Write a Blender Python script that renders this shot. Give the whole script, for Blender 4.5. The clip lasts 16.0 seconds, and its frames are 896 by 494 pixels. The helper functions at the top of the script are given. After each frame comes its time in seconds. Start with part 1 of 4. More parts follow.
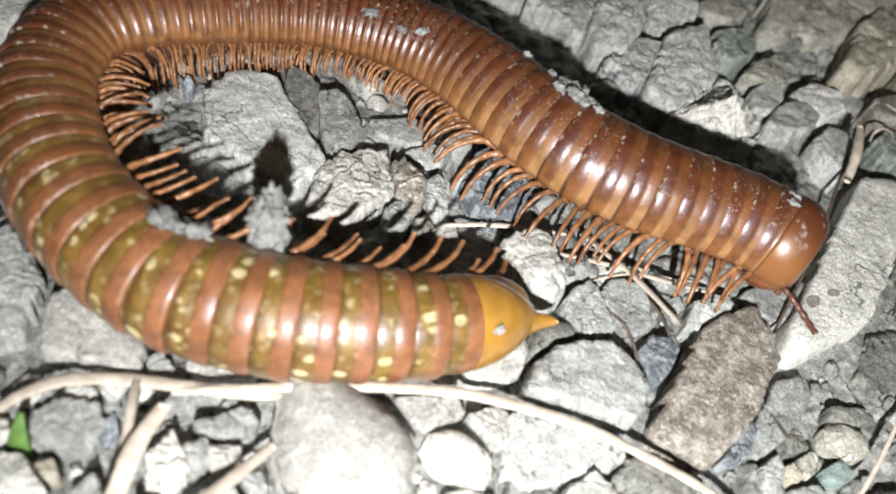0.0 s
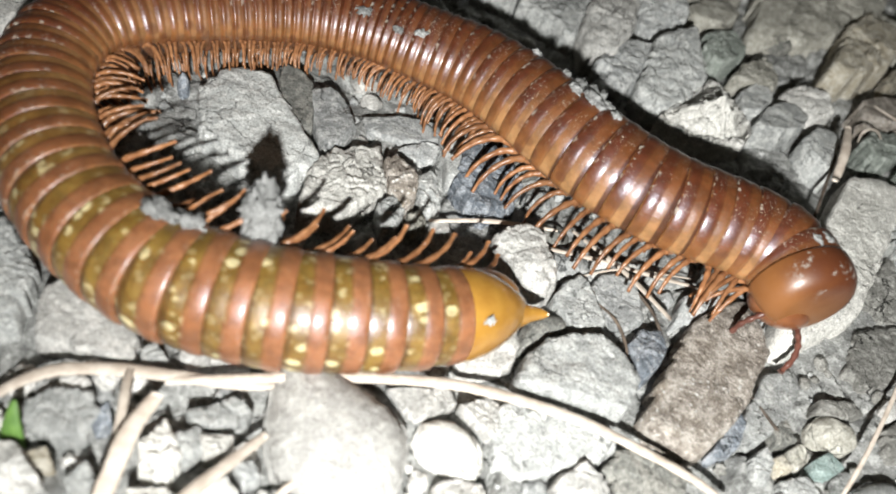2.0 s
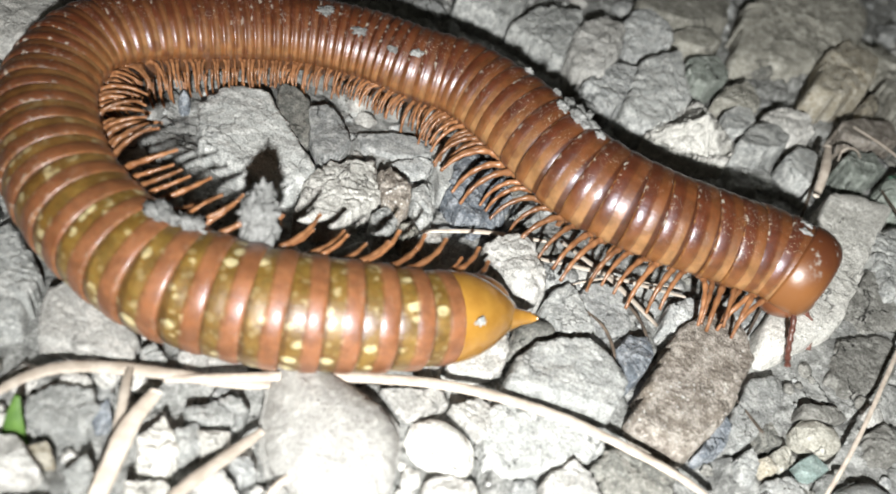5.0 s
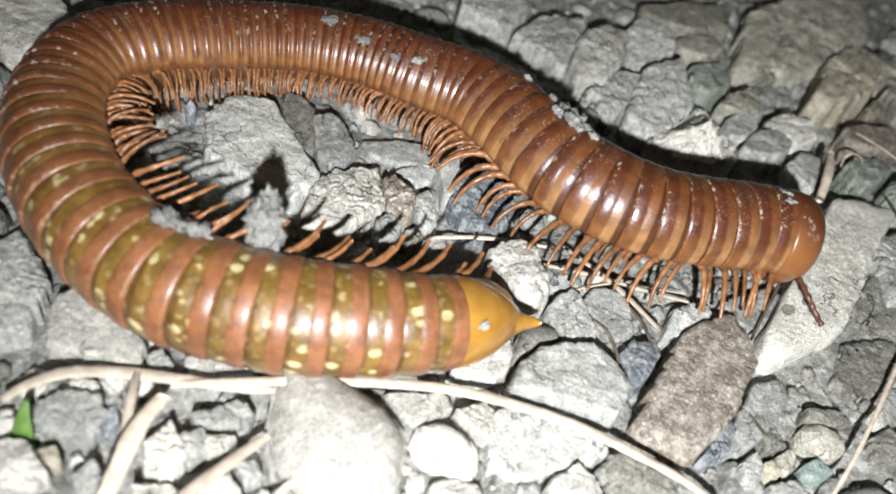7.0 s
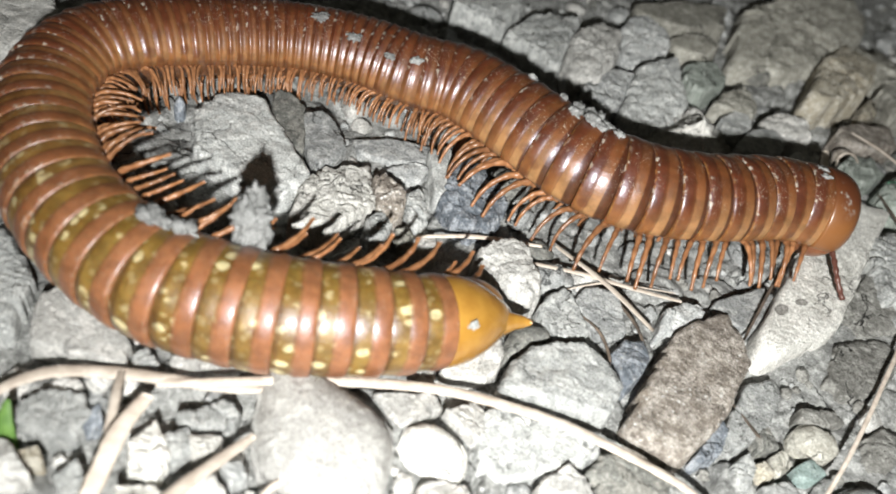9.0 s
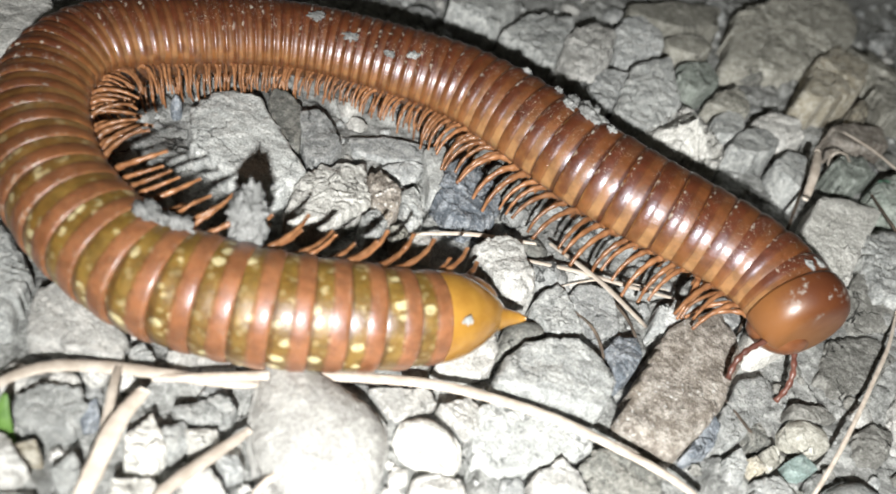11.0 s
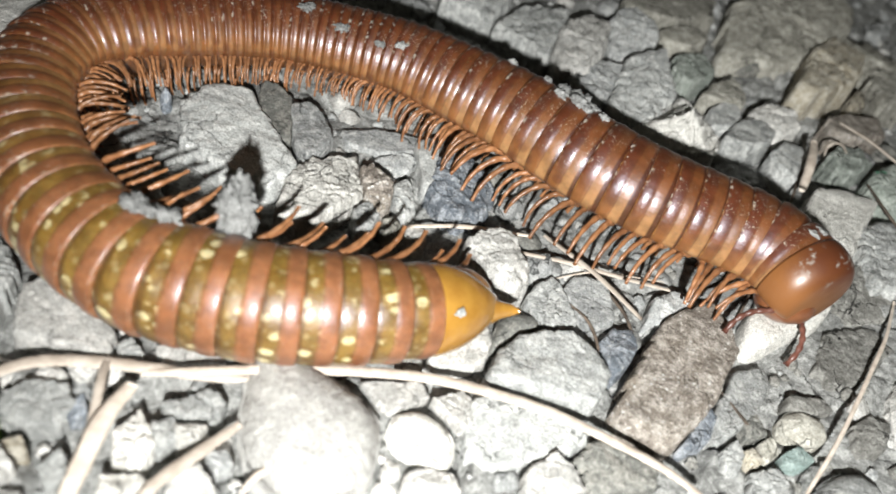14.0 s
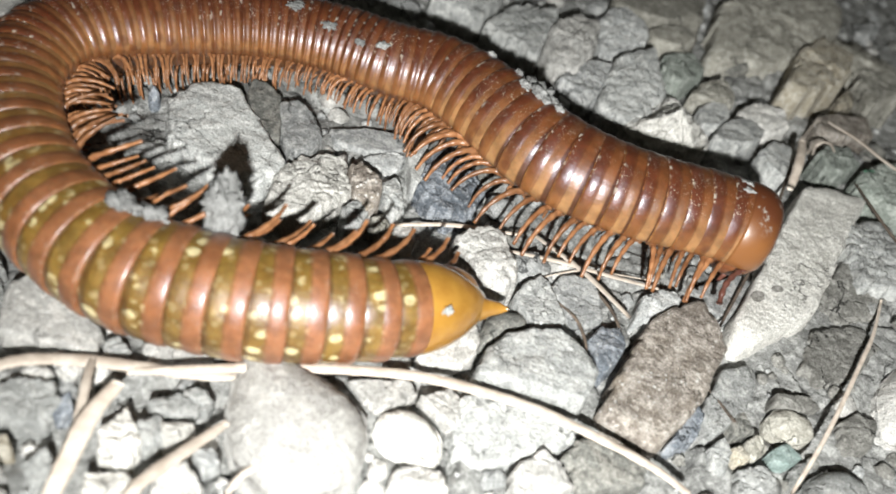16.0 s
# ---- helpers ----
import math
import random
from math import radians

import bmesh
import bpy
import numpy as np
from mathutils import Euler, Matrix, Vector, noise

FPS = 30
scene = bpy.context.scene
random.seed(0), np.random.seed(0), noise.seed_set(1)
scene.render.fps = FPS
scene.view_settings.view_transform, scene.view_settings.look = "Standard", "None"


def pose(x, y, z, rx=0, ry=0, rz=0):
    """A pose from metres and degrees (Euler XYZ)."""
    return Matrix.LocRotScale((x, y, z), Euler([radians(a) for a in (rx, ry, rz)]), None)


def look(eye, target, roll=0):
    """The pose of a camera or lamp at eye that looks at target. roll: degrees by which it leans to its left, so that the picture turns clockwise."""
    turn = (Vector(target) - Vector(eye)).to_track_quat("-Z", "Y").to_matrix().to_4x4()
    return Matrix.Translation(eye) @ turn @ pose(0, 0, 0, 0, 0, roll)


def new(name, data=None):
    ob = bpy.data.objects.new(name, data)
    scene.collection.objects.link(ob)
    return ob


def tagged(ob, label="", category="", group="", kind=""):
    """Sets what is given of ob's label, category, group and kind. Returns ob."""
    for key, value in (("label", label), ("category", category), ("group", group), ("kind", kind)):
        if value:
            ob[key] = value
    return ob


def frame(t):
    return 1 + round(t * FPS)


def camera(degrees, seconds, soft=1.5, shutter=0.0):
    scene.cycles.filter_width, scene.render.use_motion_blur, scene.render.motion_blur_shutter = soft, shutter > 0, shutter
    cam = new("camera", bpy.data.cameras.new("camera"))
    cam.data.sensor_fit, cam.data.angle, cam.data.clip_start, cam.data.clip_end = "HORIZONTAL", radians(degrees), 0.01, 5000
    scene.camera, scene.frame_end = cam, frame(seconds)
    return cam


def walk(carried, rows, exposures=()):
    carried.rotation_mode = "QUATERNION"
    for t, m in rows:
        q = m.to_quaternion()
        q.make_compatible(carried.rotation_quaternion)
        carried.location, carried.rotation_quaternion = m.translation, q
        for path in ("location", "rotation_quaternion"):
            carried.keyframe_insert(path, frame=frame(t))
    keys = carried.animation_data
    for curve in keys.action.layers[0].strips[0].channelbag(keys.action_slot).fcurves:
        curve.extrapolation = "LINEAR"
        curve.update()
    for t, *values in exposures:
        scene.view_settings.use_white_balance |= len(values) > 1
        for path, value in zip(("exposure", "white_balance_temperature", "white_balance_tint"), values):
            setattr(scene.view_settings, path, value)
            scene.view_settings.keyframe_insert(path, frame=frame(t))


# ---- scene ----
cam = camera(58.6, 16.0, soft=1.85)
PATH = [
    (0, (0.00358, -0.06091, 0.06171), (-0.00154, 0.00327, -0.01481), 20.10),
    (0.5, (0.00341, -0.06094, 0.06143), (-0.00173, 0.00337, -0.01497), 20.00),
    (1, (0.00320, -0.06120, 0.06183), (-0.00175, 0.00356, -0.01421), 20.51),
    (1.5, (0.00323, -0.06154, 0.06187), (-0.00187, 0.00361, -0.01383), 20.40),
    (2, (0.00453, -0.06237, 0.06133), (-0.00059, 0.00298, -0.01419), 20.19),
    (2.5, (0.00519, -0.06363, 0.06002), (0.00028, 0.00152, -0.01568), 20.45),
    (3, (0.00524, -0.06383, 0.06020), (0.00031, 0.00230, -0.01465), 20.58),
    (3.5, (0.00490, -0.06512, 0.06063), (-0.00065, 0.00239, -0.01293), 20.35),
    (4, (0.00550, -0.06547, 0.06087), (-0.00058, 0.00254, -0.01219), 19.84),
    (6.5, (0.00647, -0.06650, 0.06147), (-0.00060, 0.00305, -0.01004), 18.93),
    (7, (0.00660, -0.06650, 0.06139), (-0.00113, 0.00290, -0.01020), 18.42),
    (7.5, (0.00649, -0.06638, 0.06127), (-0.00113, 0.00298, -0.01036), 18.72),
    (8, (0.00644, -0.06646, 0.06115), (-0.00125, 0.00294, -0.01044), 18.90),
    (8.5, (0.00680, -0.06629, 0.06128), (-0.00064, 0.00328, -0.01017), 18.96),
    (9, (0.00726, -0.06589, 0.06085), (-0.00022, 0.00369, -0.01057), 18.67),
    (9.2, (0.00729, -0.06670, 0.06125), (0.00009, 0.00317, -0.00994), 18.75),
    (11.5, (0.00773, -0.06648, 0.06076), (0.00052, 0.00340, -0.01041), 18.88),
    (12, (0.00770, -0.06634, 0.06042), (0.00036, 0.00338, -0.01089), 18.87),
    (12.5, (0.00768, -0.06639, 0.06045), (0.00029, 0.00321, -0.01096), 19.08),
    (13, (0.00777, -0.06623, 0.06027), (0.00109, 0.00352, -0.01108), 19.30),
    (13.5, (0.00790, -0.06624, 0.06021), (0.00109, 0.00359, -0.01105), 18.96),
    (14, (0.00831, -0.06615, 0.06020), (0.00145, 0.00360, -0.01113), 18.72),
    (14.5, (0.00841, -0.06620, 0.06024), (0.00160, 0.00357, -0.01108), 18.87),
    (15, (0.00799, -0.06623, 0.06010), (0.00199, 0.00378, -0.01106), 19.66),
    (15.5, (0.00853, -0.06612, 0.06015), (0.00256, 0.00394, -0.01095), 19.49),
    (16, (0.00888, -0.06615, 0.06020), (0.00272, 0.00389, -0.01090), 19.10),
]
cam.data.dof.use_dof, cam.data.dof.focus_distance, cam.data.dof.aperture_fstop = True, 0.086, 27
walk(cam, [(t, look(eye, target, roll)) for t, eye, target, roll in PATH])

# ---- light: night, one small white torch held just below and beside the lens ----
world = bpy.data.worlds.new("night")
scene.world = world
world.use_nodes = True
world.node_tree.nodes["Background"].inputs["Color"].default_value = (0.68, 0.66, 0.53, 1)
world.node_tree.nodes["Background"].inputs["Strength"].default_value = 0.052
torch = new("torch", bpy.data.lights.new("torch", "SPOT"))
torch.data.energy, torch.data.shadow_soft_size = 1.36, 0.0016
torch.data.spot_size, torch.data.spot_blend, torch.data.color = radians(110), 1.0, (0.99, 1.0, 0.97)
torch.matrix_world = look((0.0200, -0.0980, 0.0685), (0.022, 0.040, 0.0))
scene.view_settings.exposure = 0.0


# ---- materials ----
class Nodes:
    def __init__(self, name):
        self.mat = bpy.data.materials.new(name)
        self.mat.use_nodes = True
        self.tree = self.mat.node_tree
        self.bsdf = self.tree.nodes["Principled BSDF"]
        self.coord = self.tree.nodes.new("ShaderNodeTexCoord").outputs["Object"]
        self.info = self.tree.nodes.new("ShaderNodeObjectInfo")

    def put(self, value, socket):
        if isinstance(value, bpy.types.NodeSocket):
            self.tree.links.new(value, socket)
        else:
            socket.default_value = value if not isinstance(value, tuple) or len(value) == 4 or socket.type == "VECTOR" else (*value, 1)

    def node(self, kind, **inputs):
        n = self.tree.nodes.new(kind)
        for key, value in inputs.items():
            self.put(value, n.inputs[key.replace("_", " ")])
        return n

    def math(self, op, a, b=0.0, clamp=False):
        n = self.tree.nodes.new("ShaderNodeMath")
        n.operation, n.use_clamp = op, clamp
        self.put(a, n.inputs[0])
        self.put(b, n.inputs[1])
        return n.outputs[0]

    def step(self, value, low, high, to0=0.0, to1=1.0):
        n = self.tree.nodes.new("ShaderNodeMapRange")
        n.interpolation_type = "SMOOTHSTEP"
        for key, v in zip(("Value", "From Min", "From Max", "To Min", "To Max"), (value, low, high, to0, to1)):
            self.put(v, n.inputs[key])
        return n.outputs[0]

    def mix(self, fac, a, b, how="MIX"):
        n = self.tree.nodes.new("ShaderNodeMix")
        n.data_type, n.blend_type = "RGBA", how
        self.put(fac, n.inputs[0])
        self.put(a, n.inputs[6])
        self.put(b, n.inputs[7])
        return n.outputs[2]

    def noise(self, scale, detail=4.0, rough=0.55, vector=None, out="Fac"):
        n = self.node("ShaderNodeTexNoise", Vector=vector or self.coord, Scale=scale, Detail=detail, Roughness=rough)
        return n.outputs[out]

    def cells(self, scale, vector=None, feature="F1", out="Distance"):
        n = self.node("ShaderNodeTexVoronoi", Vector=vector or self.coord, Scale=scale)
        n.feature = feature
        return n.outputs[out]

    def shifted(self):
        """Object coordinates moved by the object's own random number, so that no two alike."""
        n = self.node("ShaderNodeVectorMath")
        self.put(self.coord, n.inputs[0])
        self.put(self.node("ShaderNodeCombineXYZ", X=self.info.outputs["Random"], Y=self.math("MULTIPLY", self.info.outputs["Random"], 3.7)).outputs[0], n.inputs[1])
        return n.outputs[0]

    def bump(self, height, distance, strength=1.0, after=None):
        n = self.node("ShaderNodeBump", Height=height, Distance=distance, Strength=strength)
        if after:
            self.put(after, n.inputs["Normal"])
        return n.outputs[0]

    def done(self, color, rough, normal=None, **more):
        self.put(color, self.bsdf.inputs["Base Color"])
        self.put(rough, self.bsdf.inputs["Roughness"])
        if normal:
            self.put(normal, self.bsdf.inputs["Normal"])
        for key, value in more.items():
            self.put(value, self.bsdf.inputs[key.replace("_", " ")])
        return self.mat


def stone_material(name, dark, mid, light, speck=0.5, cracks=0.8, tone=None):
    n = Nodes(name)
    at = n.shifted()
    big, fine, grain = n.noise(130, 4, 0.6, at), n.noise(800, 6, 0.7, at), n.noise(2700, 4, 0.7, at)
    col = n.mix(n.step(big, 0.3, 0.7), dark, mid)
    if tone:
        col = n.mix(n.step(n.noise(75, 2, 0.5, at), 0.48, 0.68), col, tone)
    col = n.mix(n.step(fine, 0.44, 0.62), col, light)
    col = n.mix(n.math("MULTIPLY", n.step(grain, 0.58, 0.68), speck), col, tuple(min(0.8, c * 1.35 + 0.05) for c in light))
    flake = n.math("MULTIPLY", n.step(n.cells(1500, at), 0.30, 0.14), n.step(n.noise(240, 3, 0.6, at), 0.46, 0.60))
    col = n.mix(n.math("MULTIPLY", flake, max(0.0, speck * 1.4 - 0.5)), col, (0.55, 0.54, 0.52))
    col = n.mix(n.math("MULTIPLY", n.step(grain, 0.43, 0.34), 0.45), col, tuple(c * 0.5 for c in dark))
    bent = n.node("ShaderNodeVectorMath")
    n.put(at, bent.inputs[0])
    wob = n.node("ShaderNodeVectorMath")
    wob.operation = "SCALE"
    n.put(n.noise(500, 3, 0.6, at, "Color"), wob.inputs[0])
    n.put(0.0035, wob.inputs["Scale"])
    n.put(wob.outputs[0], bent.inputs[1])
    crack = n.math("MULTIPLY", n.step(n.cells(230, bent.outputs[0], "DISTANCE_TO_EDGE"), 0.035, 0.008), n.step(n.noise(170, 3, 0.6, at), 0.50, 0.58))
    crack = n.math("MULTIPLY", crack, cracks)
    col = n.mix(crack, col, tuple(c * 0.25 for c in dark))
    sand = n.step(n.noise(5600, 2, 0.7, at), 0.32, 0.68, 0.74, 1.26)
    col = n.mix(1.0, col, n.node("ShaderNodeCombineColor", Red=sand, Green=sand, Blue=sand).outputs[0], "MULTIPLY")
    tint = n.step(n.info.outputs["Random"], 0, 1, 0.78, 1.18)
    col = n.mix(1.0, col, n.node("ShaderNodeCombineColor", Red=tint, Green=tint, Blue=tint).outputs[0], "MULTIPLY")
    nor = n.bump(n.noise(380, 4, 0.6, at), 0.00042, 0.6)
    nor = n.bump(fine, 0.00022, 0.7, nor)
    nor = n.bump(n.noise(1700, 3, 0.7, at), 0.00018, 0.8, nor)
    nor = n.bump(grain, 0.00018, 0.9, nor)
    nor = n.bump(n.math("SUBTRACT", 1.0, crack), 0.0003, 0.8, nor)
    return n.done(col, n.step(fine, 0.3, 0.7, 0.95, 0.78), nor, Specular_IOR_Level=0.25)


STONE = {
    "white": stone_material("white_limestone", (0.49, 0.475, 0.44), (0.62, 0.605, 0.57), (0.72, 0.70, 0.66)),
    "pale": stone_material("pale_stone", (0.36, 0.35, 0.33), (0.50, 0.49, 0.47), (0.62, 0.60, 0.57), 0.5, 0.35),
    "grey": stone_material("grey_stone", (0.235, 0.24, 0.24), (0.355, 0.36, 0.356), (0.48, 0.48, 0.47)),
    "ash": stone_material("ash_grey_stone", (0.27, 0.275, 0.27), (0.38, 0.385, 0.375), (0.49, 0.49, 0.475), 0.6, 0.5),
    "dark": stone_material("dark_stone", (0.115, 0.115, 0.106), (0.19, 0.19, 0.175), (0.29, 0.28, 0.255)),
    "dun": stone_material("dun_stone", (0.225, 0.215, 0.185), (0.33, 0.315, 0.275), (0.43, 0.415, 0.37)),
    "blue": stone_material("blue_grey_stone", (0.10, 0.115, 0.135), (0.20, 0.22, 0.25), (0.36, 0.38, 0.41), 0.8),
    "brown": stone_material("brown_stone", (0.150, 0.128, 0.110), (0.245, 0.213, 0.180), (0.37, 0.335, 0.30), 1.0, 0.3, (0.31, 0.245, 0.165)),
    "tan": stone_material("tan_stone", (0.27, 0.23, 0.17), (0.36, 0.325, 0.26), (0.46, 0.43, 0.37)),
    "loam": stone_material("hard_loam", (0.135, 0.131, 0.120), (0.205, 0.199, 0.183), (0.295, 0.288, 0.268), 0.5, 1.0),
    "boulder": stone_material("smooth_limestone", (0.31, 0.30, 0.285), (0.37, 0.36, 0.345), (0.43, 0.42, 0.40), 0.25, 0.12, (0.28, 0.275, 0.27)),
    "teal": stone_material("blue_green_stone", (0.20, 0.27, 0.25), (0.30, 0.38, 0.36), (0.40, 0.48, 0.46), 0.3, 0.2),
    "green": stone_material("green_grey_stone", (0.18, 0.20, 0.178), (0.27, 0.295, 0.265), (0.38, 0.405, 0.37)),
}
WORDS = {"white": "chalky white", "pale": "pale grey", "grey": "dusty grey", "dark": "dark grey", "ash": "ash grey", "dun": "dull grey-brown", "blue": "blue-grey speckled",
         "brown": "dark brown", "tan": "tan", "green": "greenish grey", "teal": "pale blue-green", "loam": "grey-brown loamy", "boulder": "smooth chalky"}
SOIL = stone_material("dry_grey_soil", (0.145, 0.145, 0.14), (0.235, 0.235, 0.228), (0.35, 0.35, 0.338))


def shell_material():
    """Glossy ring cuticle: red-brown hind band, tan or olive front band with yellow spots (object colour red: how olive)."""
    n = Nodes("millipede_cuticle")
    sep = n.node("ShaderNodeSeparateXYZ", Vector=n.coord)
    x, y, z = sep.outputs
    rnd = n.info.outputs["Random"]
    olive, tight, length = n.node("ShaderNodeSeparateColor", Color=n.info.outputs["Color"]).outputs
    hind = n.math("ADD", x, n.math("MULTIPLY", length, 0.005))
    ang = n.math("ARCTAN2", y, z)
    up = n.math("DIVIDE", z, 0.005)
    wob = n.math("MULTIPLY", n.math("SUBTRACT", n.noise(500, 3), 0.5), 0.0006)
    front = n.step(n.math("ADD", x, wob), -0.00030, 0.00030)
    cloud = n.noise(330, 4, 0.6, n.shifted())
    rear_meta = n.mix(cloud, (0.180, 0.069, 0.027), (0.245, 0.102, 0.043))
    fore_meta = n.mix(n.step(up, -0.70, 0.25), (0.205, 0.084, 0.027), (0.085, 0.024, 0.0095))
    meta = n.mix(olive, fore_meta, rear_meta)
    tan_pro = n.mix(n.step(up, -0.75, 0.70), (0.335, 0.178, 0.075), (0.128, 0.044, 0.0145))
    olive_pro = n.mix(n.step(cloud, 0.35, 0.65), (0.122, 0.066, 0.013), (0.185, 0.108, 0.021))
    pro = n.mix(olive, tan_pro, olive_pro)
    spotv = n.node("ShaderNodeCombineXYZ", X=n.math("MULTIPLY", ang, 3.7), Y=n.math("MULTIPLY", rnd, 31.0), Z=n.math("MULTIPLY", n.math("SUBTRACT", x, 0.0007), 620.0)).outputs[0]
    spot = n.math('MULTIPLY', n.step(n.math('ADD', n.cells(1.0, spotv), n.math('MULTIPLY', n.math('SUBTRACT', n.noise(1300, 3, 0.6), 0.5), 0.55)), 0.44, 0.26), n.step(n.noise(300, 2, 0.5, n.shifted()), 0.42, 0.55))
    small = n.step(n.cells(900, n.shifted()), 0.33, 0.2)
    spot = n.math("MULTIPLY", n.math("MAXIMUM", spot, n.math("MULTIPLY", small, 0.16)), n.step(olive, 0.25, 0.7))
    pro = n.mix(n.math("MULTIPLY", spot, n.step(olive, 0.5, 1.0, 0.25, 0.72)), pro, (0.72, 0.63, 0.36))
    col = n.mix(n.math("MULTIPLY", front, n.math("SUBTRACT", 1.0, n.math("MULTIPLY", tight, 0.6))), meta, pro)
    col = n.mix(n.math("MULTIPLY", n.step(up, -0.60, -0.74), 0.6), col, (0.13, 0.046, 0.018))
    col = n.mix(n.math("MULTIPLY", n.math("MULTIPLY", n.step(hind, 0.00009, 0.00003), n.math("SUBTRACT", 1.0, n.math("MULTIPLY", olive, 0.6))), n.math("MULTIPLY", n.math("SUBTRACT", 1.0, tight), n.step(n.noise(1500, 3, 0.6, n.shifted()), 0.44, 0.62, 0.0, 0.28))), col, (0.42, 0.22, 0.060))
    suture = n.step(n.math("ABSOLUTE", n.math("ADD", x, wob)), 0.00010, 0.0, 0.0, 0.45)
    col = n.mix(suture, col, (0.07, 0.02, 0.008))
    # ring joint: dark line plus contact shade under the overlap, put into the colour
    seam = n.step(n.math("SUBTRACT", n.math("MULTIPLY", length, 0.005), x), 0.00026, 0.00004, 0.0, 0.85)
    col = n.mix(n.math("MULTIPLY", seam, n.math("MULTIPLY", n.math("SUBTRACT", 1.0, n.math("MULTIPLY", tight, 0.7)), n.math("SUBTRACT", 1.0, n.math("MULTIPLY", olive, 0.45)))), col, (0.045, 0.012, 0.005))
    blot = n.step(n.noise(620, 4, 0.65, n.shifted()), 0.34, 0.66, 0.76, 1.16)
    col = n.mix(1.0, col, n.node("ShaderNodeCombineColor", Red=blot, Green=blot, Blue=blot).outputs[0], "MULTIPLY")
    smudge = n.math("MULTIPLY", n.step(n.cells(420, n.shifted()), 0.34, 0.16), n.step(up, 0.1, -0.3, 0.0, 0.55))
    col = n.mix(n.math("MULTIPLY", smudge, n.math("SUBTRACT", 1.0, olive)), col, (0.085, 0.028, 0.013))
    dustv = n.shifted()
    specks = n.math("MULTIPLY", n.step(n.noise(5200, 3, 0.65, dustv), 0.60, 0.66), n.step(n.noise(260, 3, 0.6, dustv), 0.44, 0.62))
    dash = n.node("ShaderNodeTexNoise", Vector=n.node("ShaderNodeCombineXYZ", X=n.math("MULTIPLY", x, 2600.0), Y=n.math("MULTIPLY", ang, 9.0), Z=n.math("MULTIPLY", rnd, 40.0)).outputs[0], Scale=1.0, Detail=2.0).outputs["Fac"]
    rim = n.math("MULTIPLY", n.step(hind, 0.00034, 0.00012), n.math("MULTIPLY", n.step(dash, 0.54, 0.62), n.step(n.noise(330, 2, 0.5, dustv), 0.42, 0.58)))
    dust = n.math("MAXIMUM", specks, n.math("MULTIPLY", rim, 0.85))
    dust = n.math("MULTIPLY", dust, n.step(up, -0.45, 0.5))
    dust = n.math("MULTIPLY", dust, n.math("SUBTRACT", 1.0, n.math("MULTIPLY", olive, 0.85)))
    col = n.mix(n.math("MULTIPLY", dust, 0.75), col, (0.55, 0.50, 0.42))
    rough = n.math("ADD", n.math("ADD", n.math("MULTIPLY", olive, 0.05), n.step(cloud, 0.3, 0.7, 0.30, 0.46)), n.math("MULTIPLY", dust, 0.5))
    lines = n.node("ShaderNodeTexNoise", Vector=n.node("ShaderNodeCombineXYZ", X=n.math("MULTIPLY", x, 300.0), Y=n.math("MULTIPLY", ang, 40.0), Z=rnd).outputs[0], Scale=1.0, Detail=3.0).outputs["Fac"]
    nor = n.bump(lines, 0.00004, 0.5)
    nor = n.bump(n.noise(1100, 4, 0.6, dustv), 0.00010, 0.6, nor)
    return n.done(col, rough, nor, Specular_IOR_Level=0.6, Specular_Tint=(0.86, 0.84, 1.0, 1.0), Coat_Weight=0.36, Coat_Roughness=0.24, Subsurface_Weight=0.05, Subsurface_Scale=0.0008)


def plain(name, low, high, rough, scale=800, bump=0.0001, **more):
    n = Nodes(name)
    fac = n.noise(scale, 5, 0.6, n.shifted())
    tint = n.step(n.info.outputs["Random"], 0, 1, 0.72, 1.15)
    col = n.mix(1.0, n.mix(n.step(fac, 0.3, 0.7), low, high), n.node("ShaderNodeCombineColor", Red=tint, Green=tint, Blue=tint).outputs[0], "MULTIPLY")
    return n.done(col, rough, n.bump(fac, bump, 0.7), **more)


def collum_material():
    """Smooth cuticle, dark red-brown on the back and orange-brown on the flanks, with dried dust."""
    n = Nodes("collum_cuticle")
    up = n.math("DIVIDE", n.node("ShaderNodeSeparateXYZ", Vector=n.coord).outputs[2], 0.005)
    cloud = n.noise(300, 4, 0.6)
    col = n.mix(n.step(n.math("ADD", up, n.math("MULTIPLY", n.math("SUBTRACT", cloud, 0.5), 0.9)), -0.25, 0.95), (0.215, 0.086, 0.027), (0.088, 0.026, 0.0105))
    dust = n.math("MULTIPLY", n.step(n.noise(520, 5, 0.7), 0.56, 0.64), n.step(up, 0.1, 0.7, 0.0, 0.7))
    col = n.mix(dust, col, (0.36, 0.335, 0.30))
    return n.done(col, n.math("ADD", n.step(cloud, 0.3, 0.7, 0.32, 0.44), n.math("MULTIPLY", dust, 0.4)), n.bump(n.noise(900, 4, 0.6), 0.00006, 0.6), Coat_Weight=0.3, Coat_Roughness=0.3)


